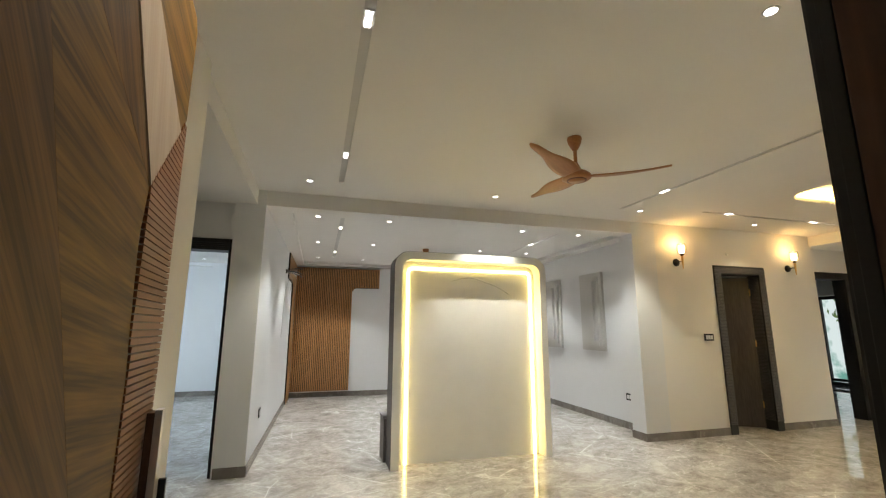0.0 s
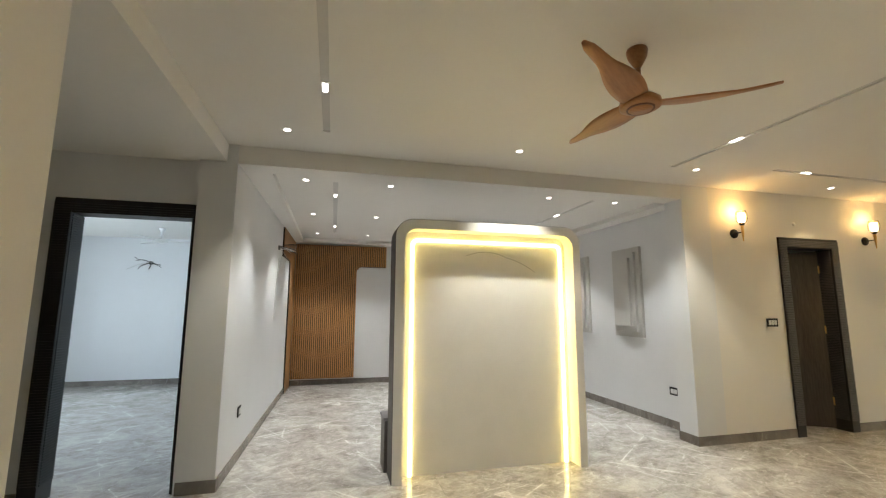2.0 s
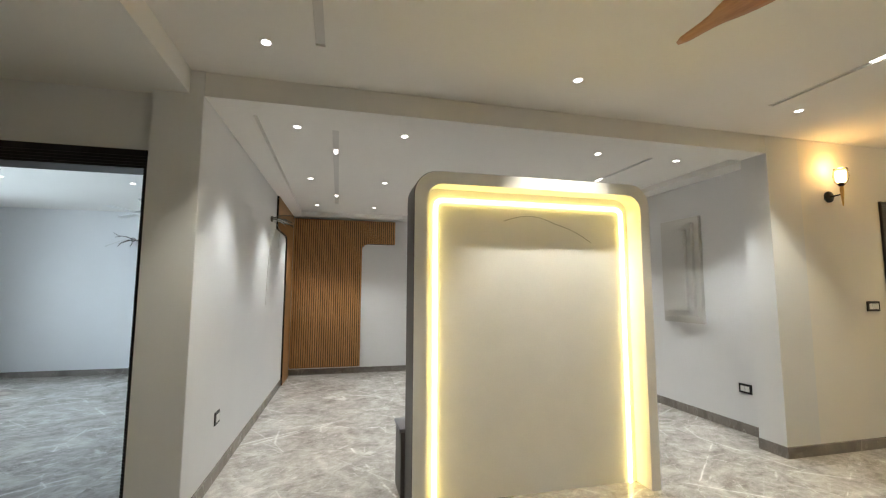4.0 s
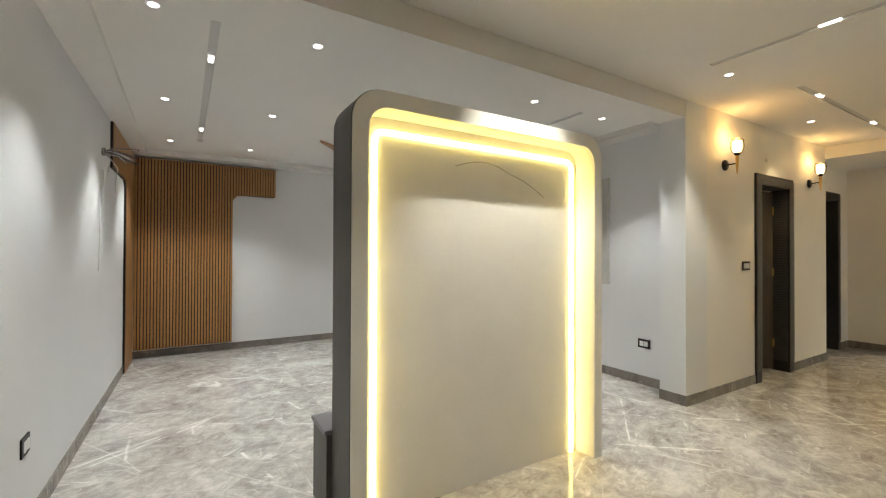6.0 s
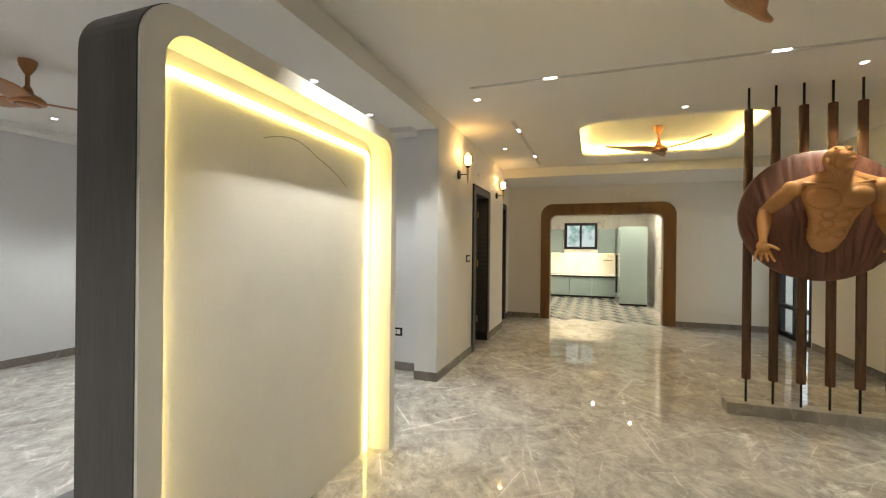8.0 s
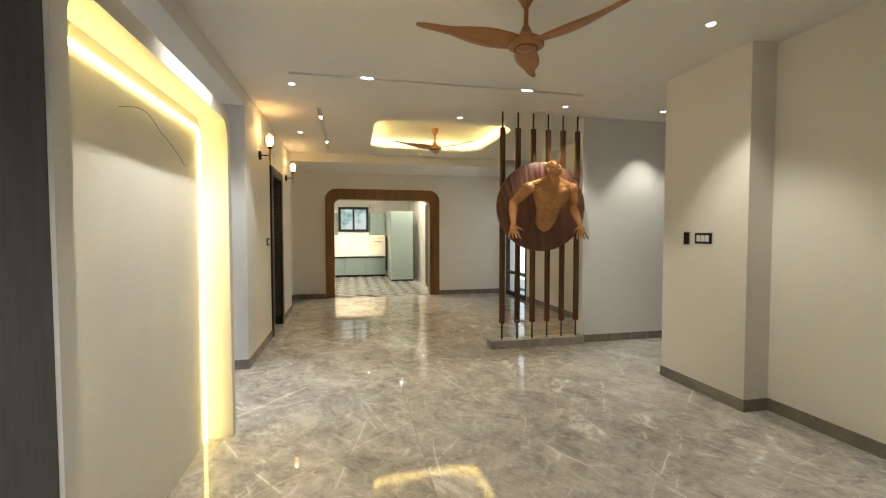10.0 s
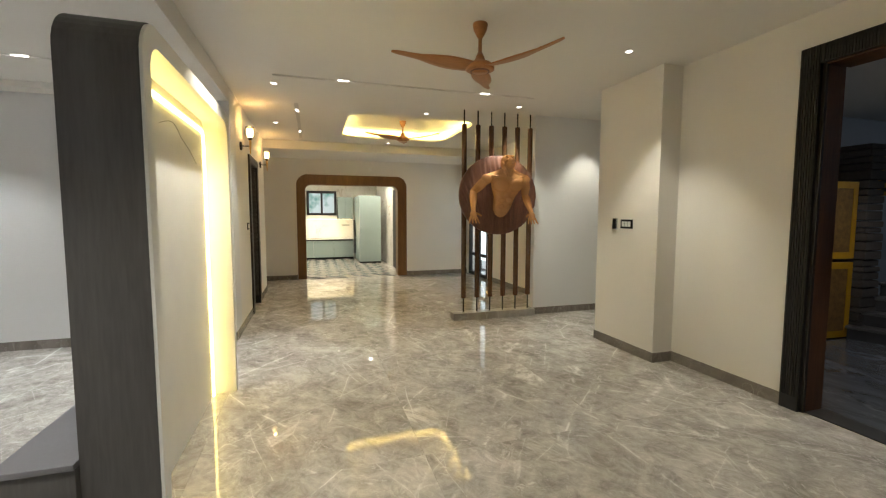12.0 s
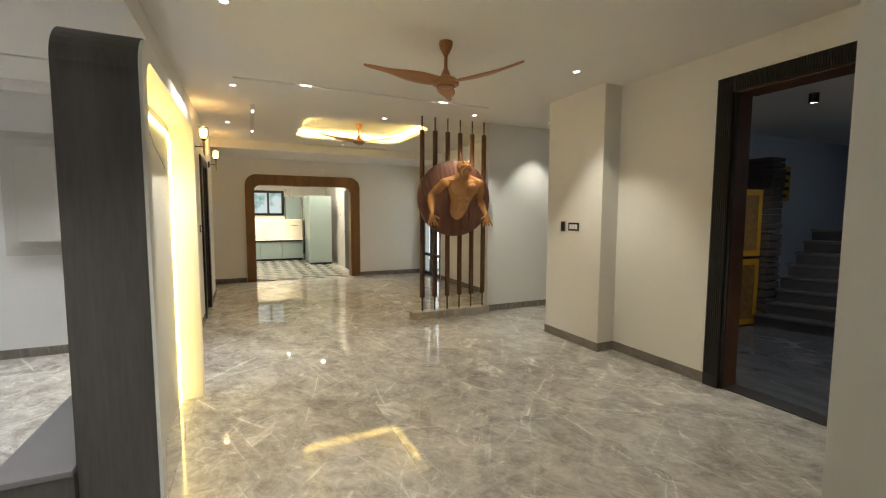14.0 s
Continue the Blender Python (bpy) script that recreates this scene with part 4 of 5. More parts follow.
# ---- ceiling fans ----
def fan(x, y, top, drop, turn, label):
    f = thing("ceiling_fan", label, "fan", "ceiling fans", at=(x, y, top))
    part("canopy", ring([(0.05, 0.0), (0.052, -0.012), (0.045, -0.045), (0.024, -0.085), (0.014, -0.10)], (0, 0, 0), 28), FAN_WOOD, f)
    part("rod", ring([(0.013, -0.09), (0.013, -drop + 0.11)], (0, 0, 0), 14), FAN_WOOD, f)
    part("motor", ring([(0.014, -drop + 0.13), (0.028, -drop + 0.10), (0.036, -drop + 0.075), (0.075, -drop + 0.055), (0.098, -drop + 0.035), (0.10, -drop + 0.012), (0.088, -drop + 0.004), (0.06, -drop)], (0, 0, 0), 36), FAN_WOOD, f)
    cap = part("cap", ring([(0.058, -drop - 0.002), (0.056, -drop - 0.006), (0.0, -drop - 0.008)], (0, 0, 0), 32), FAN_WOOD, f)
    part("cap_ring", ring([(0.067, -drop + 0.001), (0.067, -drop - 0.004), (0.059, -drop - 0.005), (0.059, -drop + 0.001)], (0, 0, 0), 36, cap=False), COPPER, cap, "dark red ring")
    for k in range(3):
        b = bmesh.new()
        rows = []
        for i in range(15):
            s = i / 14
            r = 0.07 + 0.55 * s
            w = 0.060 + 0.028 * math.sin(math.pi * min(1.0, s * 1.5)) - 0.038 * s
            if i == 14:
                w *= 0.45
            sweep = -0.055 * s * s + 0.02 * s
            lift = 0.028 + 0.035 * s * s
            tilt = radians(13 * (1 - 0.5 * s))
            row = []
            for j in range(7):
                v = -1 + j / 3
                th = 0.006 * (1 - v * v) + 0.0015
                cy, cz = sweep + v * w * math.cos(tilt), -drop + lift + v * w * math.sin(tilt)
                row.append((b.verts.new((r, cy, cz + th)), b.verts.new((r, cy, cz - th))))
            rows.append(row)
        for lo, hi in zip(rows, rows[1:]):
            for j in range(6):
                b.faces.new((lo[j][0], hi[j][0], hi[j + 1][0], lo[j + 1][0]))
                b.faces.new((lo[j][1], lo[j + 1][1], hi[j + 1][1], hi[j][1]))
            for j in (0, 6):
                b.faces.new((lo[j][0], lo[j][1], hi[j][1], hi[j][0]))
        for row in (rows[0], rows[-1]):
            for j in range(6):
                b.faces.new((row[j][0], row[j + 1][0], row[j + 1][1], row[j][1]))
        bmesh.ops.recalc_face_normals(b, faces=b.faces[:])
        for fc in b.faces:
            fc.smooth = True
        bl = part("blade", b, FAN_WOOD, f)
        bl.rotation_euler = (0, 0, radians(turn + 120 * k))


fan(1.94, 2.74, H, 0.32, -25, "brown wooden three-bladed ceiling fan on a short rod")
fan(5.70, 2.50, H + 0.14, 0.30, -130, "brown wooden ceiling fan inside the lit tray")
fan(1.86, 6.83, TRAY, 0.30, -20, "brown wooden three-bladed fan over the lounge")

# ---- screen of uprights with the sculpture ----
plinth = tagged(mesh_object("screen_plinth", box(4.13, 4.285, 1.035, 2.18, 0.0, 0.09, 0.003), PLINTH), "low grey stone plinth under the wooden uprights", "plinth")
for k in range(6):
    y = 2.03 - k * 0.184
    u = thing("screen_upright", "round brown wooden upright on a black steel rod", "post", "screen uprights", at=(4.205, y, 0.09))
    part("rod", ring([(0.009, 0.0), (0.009, H - 0.09)], (0, 0, 0), 12), BLACK, u, "thin black steel rod")
    part("sleeve", ring([(0.010, 0.185), (0.031, 0.187), (0.032, 0.195), (0.032, 2.375), (0.031, 2.383), (0.010, 2.385)], (0, 0, 0), 24), WALNUT, u)
disc = thing("carved_disc", "round dark red-brown carved wooden disc on the uprights", "sculpture", at=(4.15, 1.585, 1.595))
b = bmesh.new()
NR, NA = 64, 240
grid = []
for i in range(NR + 1):
    r = 0.525 * i / NR
    row = []
    for k in range(NA):
        a = 2 * math.pi * k / NA
        yy, zz = 1.01 * r * math.cos(a), 0.955 * r * math.sin(a)
        # wavy strands that run down the disc and gather at its foot
        s = (zz + 0.60) / 1.12
        u = yy / (0.20 + 0.80 * max(0.0, s) ** 0.7)
        n1, n2 = noise.noise((u * 2.2, zz * 1.8, 0.3)), noise.noise((u * 6.0, zz * 2.4, 5.1))
        ph = u * 86 + 1.6 * math.sin(zz * 7.0 + u * 4.0) + 9.0 * n1 + 2.5 * n2
        deep = 0.55 + 0.9 * abs(noise.noise((u * 5.0, zz * 3.0, 9.7)))
        g = deep * (0.0050 * (1 - 2 * abs(math.sin(ph * 0.5)) ** 1.4) + 0.0022 * math.sin(ph * 1.37 + 5.0 * n2))
        dome = 0.055 * math.sqrt(max(0.0, 1 - (r / 0.53) ** 2))
        row.append(b.verts.new((-0.012 - dome + g, yy, zz)))
    grid.append(row)
for lo, hi in zip(grid, grid[1:]):
    for k in range(NA):
        j = (k + 1) % NA
        b.faces.new((lo[k], hi[k], hi[j], lo[j]))
rim = [b.verts.new((0.02, v.co.y, v.co.z)) for v in grid[-1]]
for k in range(NA):
    j = (k + 1) % NA
    b.faces.new((grid[-1][k], rim[k], rim[j], grid[-1][j]))
b.faces.new(rim)
bmesh.ops.remove_doubles(b, verts=b.verts[:], dist=0.0005)
bmesh.ops.recalc_face_normals(b, faces=b.faces[:])
for fc in b.faces:
    fc.smooth = True
part("face", b, COPPER, disc)


def blob(bm, at, size, rot=(0, 0, 0)):
    b = bmesh.new()
    bmesh.ops.create_icosphere(b, subdivisions=3, radius=1)
    m = Matrix.Translation(at) @ Euler([radians(a) for a in rot]).to_matrix().to_4x4() @ Matrix.Diagonal((*size, 1))
    bmesh.ops.transform(b, matrix=m, verts=b.verts[:])
    return merge(bm, b)


# the figure: local x points out of the disc, y to its own left
st = bmesh.new()
BODY = ((-0.285, 0.00, 0.000, 0.050, 0.045), (-0.24, 0.022, 0.003, 0.090, 0.064), (-0.17, 0.060, 0.008, 0.116, 0.080), (-0.10, 0.095, 0.014, 0.124, 0.084), (-0.03, 0.125, 0.022, 0.136, 0.088), (0.03, 0.150, 0.028, 0.166, 0.092), (0.09, 0.170, 0.034, 0.196, 0.094), (0.15, 0.178, 0.038, 0.212, 0.090), (0.20, 0.178, 0.040, 0.200, 0.078), (0.245, 0.172, 0.040, 0.130, 0.064), (0.275, 0.172, 0.040, 0.070, 0.056))
loops = []
for z, cx, cy, w, d in BODY:
    row = []
    for k in range(32):
        a = 2 * math.pi * k / 32
        c, s = math.cos(a), math.sin(a)
        row.append(st.verts.new((cx + d * abs(c) ** 0.85 * (1 if c > 0 else -1), cy + w * abs(s) ** 0.9 * (1 if s > 0 else -1), z)))
    loops.append(row)
for lo, hi in zip(loops, loops[1:]):
    for k in range(32):
        st.faces.new((lo[k], lo[(k + 1) % 32], hi[(k + 1) % 32], hi[k]))
st.faces.new(loops[0][::-1]), st.faces.new(loops[-1])
for sg in (-1, 1):
    # chest, shoulder, neck muscle and collarbone
    blob(st, (0.242, 0.034 + sg * 0.098, 0.108), (0.037, 0.101, 0.078), (sg * 10, 8, sg * 12))
    blob(st, (0.172, 0.022 + sg * 0.252, 0.188), (0.064, 0.064, 0.066))
    st = tube([(0.165, 0.04 + sg * 0.03, 0.285), (0.160, 0.035 + sg * 0.13, 0.244), (0.165, 0.025 + sg * 0.24, 0.205)], [0.056, 0.050, 0.050], 12, st)
    st = tube([(0.243, 0.04 + sg * 0.02, 0.203), (0.238, 0.036 + sg * 0.10, 0.214), (0.212, 0.03 + sg * 0.20, 0.230)], [0.011, 0.009, 0.008], 8, st)
    st = tube([(0.243, 0.04 + sg * 0.018, 0.215), (0.238, 0.040 + sg * 0.045, 0.290), (0.222, 0.040 + sg * 0.064, 0.350)], [0.010, 0.014, 0.012], 8, st)
    for row in range(3):
        blob(st, (0.216 - 0.029 * row - 0.003 * row * row, 0.026 - 0.006 * row + sg * (0.047 - 0.003 * row), -0.002 - 0.068 * row), (0.024, 0.047 - 0.003 * row, 0.036), (0, 24, 0))
    for row in range(4):
        st = tube([(0.205 - 0.026 * row, 0.026 - 0.006 * row + sg * 0.100, 0.022 - 0.050 * row), (0.165 - 0.024 * row, 0.026 - 0.006 * row + sg * 0.118, 0.044 - 0.050 * row)], [0.013, 0.013], 8, st)
# both arms hang with the forearms forward and the palms open
for sh, el, wr, hd, sg in (((0.172, -0.235, 0.180), (0.090, -0.375, 0.035), (0.265, -0.425, -0.190), (0.290, -0.432, -0.245), -1), ((0.172, 0.275, 0.180), (0.105, 0.310, 0.000), (0.265, 0.318, -0.200), (0.290, 0.322, -0.255), 1)):
    sh, el, wr, hd = Vector(sh), Vector(el), Vector(wr), Vector(hd)
    st = tube([sh, sh.lerp(el, 0.25), sh.lerp(el, 0.55) + Vector((0.012, 0, 0)), el], [0.052, 0.060, 0.058, 0.042], 14, st)
    blob(st, el, (0.043, 0.043, 0.043))
    st = tube([el, el.lerp(wr, 0.3), el.lerp(wr, 0.6), wr, wr.lerp(hd, 0.6)], [0.042, 0.050, 0.042, 0.027, 0.027], 14, st)
    blob(st, hd, (0.022, 0.043, 0.052), (0, -22, 0))
    for q in range(4):
        yq = hd.y + (q - 1.5) * 0.025
        sp = (q - 1.5) * 0.010
        st = tube([(hd.x + 0.008, yq, hd.z - 0.03), (hd.x + 0.024, yq + sp, hd.z - 0.075), (hd.x + 0.048, yq + 1.8 * sp, hd.z - 0.108)], [0.0125, 0.011, 0.009], 8, st)
    st = tube([(hd.x, hd.y - sg * 0.035, hd.z + 0.012), (hd.x + 0.02, hd.y - sg * 0.070, hd.z - 0.004), (hd.x + 0.04, hd.y - sg * 0.092, hd.z - 0.022)], [0.015, 0.012, 0.010], 8, st)
st = tube([(0.165, 0.040, 0.20), (0.185, 0.040, 0.28), (0.205, 0.036, 0.35)], [0.086, 0.070, 0.066], 16, st)
# head thrown back and turned a little
HEAD = Matrix.Translation((0.225, 0.030, 0.388)) @ Matrix.Rotation(radians(14), 4, "Z") @ Matrix.Rotation(radians(-42), 4, "Y")


def head_blob(at, size):
    b = bmesh.new()
    bmesh.ops.create_icosphere(b, subdivisions=3, radius=1)
    bmesh.ops.transform(b, matrix=HEAD @ Matrix.Translation(at) @ Matrix.Diagonal((*size, 1)), verts=b.verts[:])
    merge(st, b)


for at, size in (((-0.014, 0, 0.022), (0.094, 0.076, 0.090)), ((0.040, 0, -0.034), (0.058, 0.056, 0.072)), ((0.020, 0, -0.060), (0.062, 0.062, 0.040)), ((0.076, 0, -0.096), (0.020, 0.028, 0.018)), ((0.096, 0, -0.006), (0.018, 0.011, 0.030)), ((0.106, 0, -0.024), (0.013, 0.018, 0.010)), ((0.092, 0, -0.054), (0.013, 0.026, 0.008)), ((0.090, 0, -0.070), (0.013, 0.023, 0.008))):
    head_blob(at, size)
for sg in (-1, 1):
    head_blob((0.076, sg * 0.034, 0.030), (0.014, 0.030, 0.010))
    head_blob((0.074, sg * 0.034, 0.008), (0.012, 0.016, 0.009))
    head_blob((0.052, sg * 0.048, -0.020), (0.022, 0.018, 0.016))
    head_blob((-0.012, sg * 0.078, -0.008), (0.020, 0.011, 0.030))
statue = tagged(mesh_object("torso_sculpture", st, BRONZE), "gold-brown carved torso reaching out of the disc", "sculpture")
statue.matrix_world = Matrix.Translation((4.14, 1.575, 1.595)) @ Matrix.Rotation(radians(176), 4, "Z")
rm = statue.modifiers.new("melt", "REMESH")
rm.mode, rm.voxel_size, rm.use_smooth_shade = "VOXEL", 0.005, True
sm = statue.modifiers.new("soften", "SMOOTH")
sm.factor, sm.iterations = 0.5, 3

# ---- kitchen ----
GAP = 0.004


def cabinet(name, label, x0, x1, y0, y1, z0, z1, doors, handle=None, toe=0.0):
    """Cabinet whose doors face -x."""
    c = thing(name, label, "cabinet", "kitchen cabinets")
    part("body", box(x0 + 0.02, x1, y0, y1, z0 + toe, z1), CABINET, c)
    if toe:
        part("toe_kick", box(x0 + 0.07, x1, y0, y1, z0, z0 + toe - 0.001), COUNTER, c, "dark toe kick")
    w = (y1 - y0) / doors
    for k in range(doors):
        d = part("door", box(x0, x0 + 0.0185, y0 + k * w + GAP / 2, y0 + (k + 1) * w - GAP / 2, z0 + toe + GAP, z1 - GAP, 0.002), CABINET, c)
        if handle:
            part("handle", box(x0 - 0.02, x0 - 0.001, y0 + k * w + 0.02, y0 + k * w + 0.035, z0 + handle, z0 + handle + 0.2, 0.003), BLACK, d, "black handle")


for k in range(4):
    cabinet("base_cabinet", "pale sage green base cabinet under the counter", 12.42, 13.04, 2.66 + k * 0.59, 3.245 + k * 0.59, 0.0, 0.565, 1, toe=0.06)
tagged(mesh_object("countertop", box(12.39, 13.05, 2.65, 5.03, 0.567, 0.605, 0.003), COUNTER), "black polished stone kitchen countertop", "countertop")
tagged(mesh_object("counter_lip", box(12.40, 13.05, 2.65, 5.03, 0.607, 0.622), WHITE_MARBLE), "pale marble upstand lying on the countertop", "upstand")
for a, b_, n in ((2.64, 3.10, 2), (4.05, 5.0, 2)):
    cabinet("wall_cabinet", "pale sage green wall cabinet beside the window", 12.72, 13.05, a, b_, 1.225, 1.90, n)
    # unseen strip, assumed from the evenly bright splash
    strip = thing("cabinet_light", "warm light strip under the wall cabinets", "light strip", "cabinet lights")
    part("strip", box(12.80, 12.84, a + 0.03, b_ - 0.03, 1.213, 1.223), UNDERCAB, strip)
# glow strip added below the window to carry the splash light across
strip = thing("cabinet_light", "added warm glow strip that brightens the splash under the window", "light strip", "cabinet lights")
part("strip", box(13.02, 13.05, 3.13, 4.0, 1.20, 1.22), UNDERCAB, strip)
# fill added in mid-air for an even warm wash on the splash
lamp("splash_fill", "AREA", (12.76, 3.7, 1.19), 6, (1.0, 0.78, 0.40), (13.02, 3.7, 0.75), 2.2, size_y=0.06)
cabinet("tall_cabinet", "tall sage green kitchen cabinet with one plain door", 11.0, 12.4, 2.03, 2.62, 0.0, 1.88, 1, toe=0.05)
oven = thing("wall_oven", "black built-in oven column beside the tall cabinet", "oven")
part("body", box(12.1, 12.40, 2.625, 2.66, 0.2, 1.20, 0.003), BLACK, oven)
part("control_strip", box(12.09, 12.099, 2.628, 2.657, 0.66, 0.70), CHROME, oven, "steel strip")
hood = thing("kitchen_shelf", "pale marble ledge with a slim grey rail", "shelf")
part("rail", box(13.0, 13.055, 2.72, 2.95, 1.02, 1.035), CHROME, hood)

window = thing("window_1", "dark grey kitchen window with two glazed sashes", "window", kind="structure")
wf = plate(rect(3.115, 4.025, 1.335, 2.095), [rect(3.19, 3.54, 1.41, 2.02), rect(3.60, 3.95, 1.41, 2.02)], 13.03, 13.12, ysz)
wfr = part("window_frame", wf, BLACK_WOOD, window)
for a, b_ in ((3.19, 3.54), (3.60, 3.95)):
    part("pane", box(13.07, 13.076, a, b_, 1.41, 2.02), GLASS, wfr).visible_shadow = False
# kitchen floor in diamond tiles
kf = thing("kitchen_floor", "kitchen floor of pale, grey and charcoal diamond tiles", "floor", kind="structure")
tiles = {}
for m_, q_ in ((TILE_A, 0), (TILE_B, 1), (TILE_C, 2)):
    b = bmesh.new()
    L_, W_ = 0.20, 0.115
    g = 0.002
    if q_ == 0:
        pts = [(0, W_ - g), (L_ / 2 - g, W_ / 2), (0, g), (-L_ / 2 + g, W_ / 2)]
    elif q_ == 1:
        pts = [(-L_ / 2 + g / 2, W_ / 2 + g), (-g, W_ + g), (-g, 2 * W_ - W_ / 2), (-L_ / 2 + g / 2, W_)]
    else:
        pts = [(g, W_ + g), (L_ / 2 - g / 2, W_ / 2 + g), (L_ / 2 - g / 2, W_), (g, 2 * W_ - W_ / 2)]
    lo = [b.verts.new((x, y, 0.0)) for x, y in pts]
    hi = [b.verts.new((x, y, 0.006)) for x, y in pts]
    b.faces.new(hi)
    for k in range(4):
        b.faces.new((lo[k], lo[(k + 1) % 4], hi[(k + 1) % 4], hi[k]))
    bmesh.ops.recalc_face_normals(b, faces=b.faces[:])
    me = bpy.data.meshes.new("tile")
    b.to_mesh(me)
    b.free()
    me.materials.append(m_)
    tiles[q_] = me
count = 0
row = 0
y = 2.0
S_ = 2.2
while y < 5.0:
    x = 8.62 + (0.5 * 0.20 * S_ if row % 2 else 0)
    while x < 12.4:
        for q_ in (0, 1, 2):
            if x < 9.95 and 2.0 < y < 4.3 and count < 300:
                t = new("tile", tiles[q_])
                t.parent = kf
                t.location, t.scale = (x, y, 0.0), (S_, S_, 1)
                count += 1
        x += 0.20 * S_
    y += 0.115 * S_
    row += 1
for q_ in (0, 1, 2):
    rest = bmesh.new()
    row, y = 0, 2.0
    while y < 5.0:
        x = 8.62 + (0.5 * 0.20 * S_ if row % 2 else 0)
        while x < 12.4:
            if not (x < 9.95 and 2.0 < y < 4.3):
                n0 = len(rest.verts)
                rest.from_mesh(tiles[q_])
                rest.verts.ensure_lookup_table()
                for v in rest.verts[n0:]:
                    v.co = (x + v.co.x * S_, y + v.co.y * S_, v.co.z)
            x += 0.20 * S_
        y += 0.115 * S_
        row += 1
    tagged(part("tile_field", rest, (TILE_A, TILE_B, TILE_C)[q_], kf), kind="stuff")

# unseen downlights, added with very wide beams to brighten the kitchen walls
for x, y in ((9.4, 2.25), (10.6, 2.4), (11.6, 3.2), (9.6, 4.0), (11.2, 4.3)):
    downlight(x, y, 2.62, 140, 165, 1.0, color=(1.0, 0.90, 0.70))

pantry = thing("pantry_door", "narrow dark door in the marble kitchen wall", "door", at=(9.35, 1.852, 0.0))
part("leaf", box(0.0, 0.62, 0.0, 0.03, 0.005, 1.98, 0.003), BLACK_WOOD, pantry)
part("handle", tube([(0.56, 0.03, 0.95), (0.56, 0.07, 0.95), (0.46, 0.07, 0.95)], 0.007), CHROME, pantry)
sensor = thing("smoke_sensor", "tiny white round sensor on the wall", "sensor", at=(8.429, 2.65, 2.33))
part("body", ring([(0.03, 0), (0.026, 0.012), (0.0, 0.014)], (0, 0, 0), 16, turn=Matrix.Rotation(radians(-90), 4, "Y")), PLASTIC, sensor)

# ---- glazed doors and what lies beyond ----


def glazed_door(name, label, place, u0, u1, top, bar, stile=0.07):
    g = thing(name, label, "door", kind="structure")
    mid = (u0 + u1) / 2
    f = plate(rect(u0, u1, 0.0, top), [rect(u0 + stile, mid - 0.035, bar + 0.03, top - 0.08), rect(mid + 0.035, u1 - stile, bar + 0.03, top - 0.08), rect(u0 + stile, mid - 0.035, 0.07, bar - 0.03), rect(mid + 0.035, u1 - stile, 0.07, bar - 0.03)], 0.0, 0.07, place)
    gfr = part("door_frame", f, BLACK_WOOD, g)
    for a, b_ in ((u0 + stile, mid - 0.035), (mid + 0.035, u1 - stile)):
        for z0, z1 in ((0.07, bar - 0.03), (bar + 0.03, top - 0.08)):
            part("pane", plate(rect(a, b_, z0, z1), [], 0.03, 0.036, place), GLASS, gfr).visible_shadow = False


glazed_door("door_1", "black-framed glazed door to the bright outdoors", lambda u, v, d: (u, 0.33 + d, v), 7.26, 8.34, 2.11, 0.47)
glazed_door("door_2", "black-framed glazed balcony door with trees outside", lambda u, v, d: (12.12 + d, u, v), 6.31, 7.99, 2.09, 0.12, 0.22)
structure("backdrop_south", box(5.0, 20.0, -2.2, -2.1, -0.5, 3.8), BACKDROP, "bright hazy daylight outside the glazed door", "backdrop")
structure("backdrop_east", box(16.5, 16.6, 1.0, 11.5, -0.5, 4.5), BACKDROP_SOFT, "bright hazy daylight outside the windows", "backdrop")


def shrub(x, y, z, size, seed):
    rnd = random.Random(seed)
    s = thing("tree", "green leafy tree outside the window", "tree", "trees outside", at=(x, y, 0))
    part("trunk", tube([(0, 0, -0.15), (0.03, 0.02, z * 0.5), (0.0, 0.05, z)], [0.06, 0.045, 0.025], 8), TEAK_DARK, s)
    b = bmesh.new()
    for k in range(260):
        v = Vector((rnd.gauss(0, 1), rnd.gauss(0, 1), rnd.gauss(0, 0.9)))
        c = v.normalized() * size * rnd.uniform(0.3, 1.0) * (0.75 + 0.35 * noise.noise(v))
        c.z += z
        q = Euler((rnd.uniform(0, 6), rnd.uniform(0, 6), rnd.uniform(0, 6))).to_matrix()
        l_ = rnd.uniform(0.06, 0.12)
        vs = [b.verts.new(c + q @ Vector(p)) for p in ((-l_, 0, 0), (0, -l_ * 0.4, 0.01), (l_, 0, 0), (0, l_ * 0.4, 0.01))]
        b.faces.new(vs)
    part("crown", b, LEAF, s)


shrub(15.0, 7.4, 1.2, 0.9, 2)
shrub(15.3, 8.8, 1.8, 0.9, 3)
structure("ground", box(-400, 400, -400, 400, -0.5, -0.3), STONE_DARK, "plain dark ground outside", "ground")

# ---- side room ----
win = thing("window_2", "plain side room window with a dark frame", "window", kind="structure")
part("window_frame", plate(rect(6.2, 8.2, 0.8, 2.2), [rect(6.27, 7.17, 0.87, 2.13), rect(7.23, 8.13, 0.87, 2.13)], -4.7, -4.63, ysz), BLACK_WOOD, win)
part("pane", box(-4.67, -4.664, 6.2, 8.2, 0.8, 2.2), GLASS, win).visible_shadow = False
rf = thing("ceiling_fan", "small white ceiling fan in the side room", "fan", "ceiling fans", at=(-2.2, 8.6, 2.58))
part("canopy", ring([(0.05, 0), (0.03, -0.05), (0.015, -0.06), (0.015, -0.16), (0.09, -0.18), (0.09, -0.22), (0.03, -0.24)], (0, 0, 0), 20), PLASTIC, rf)
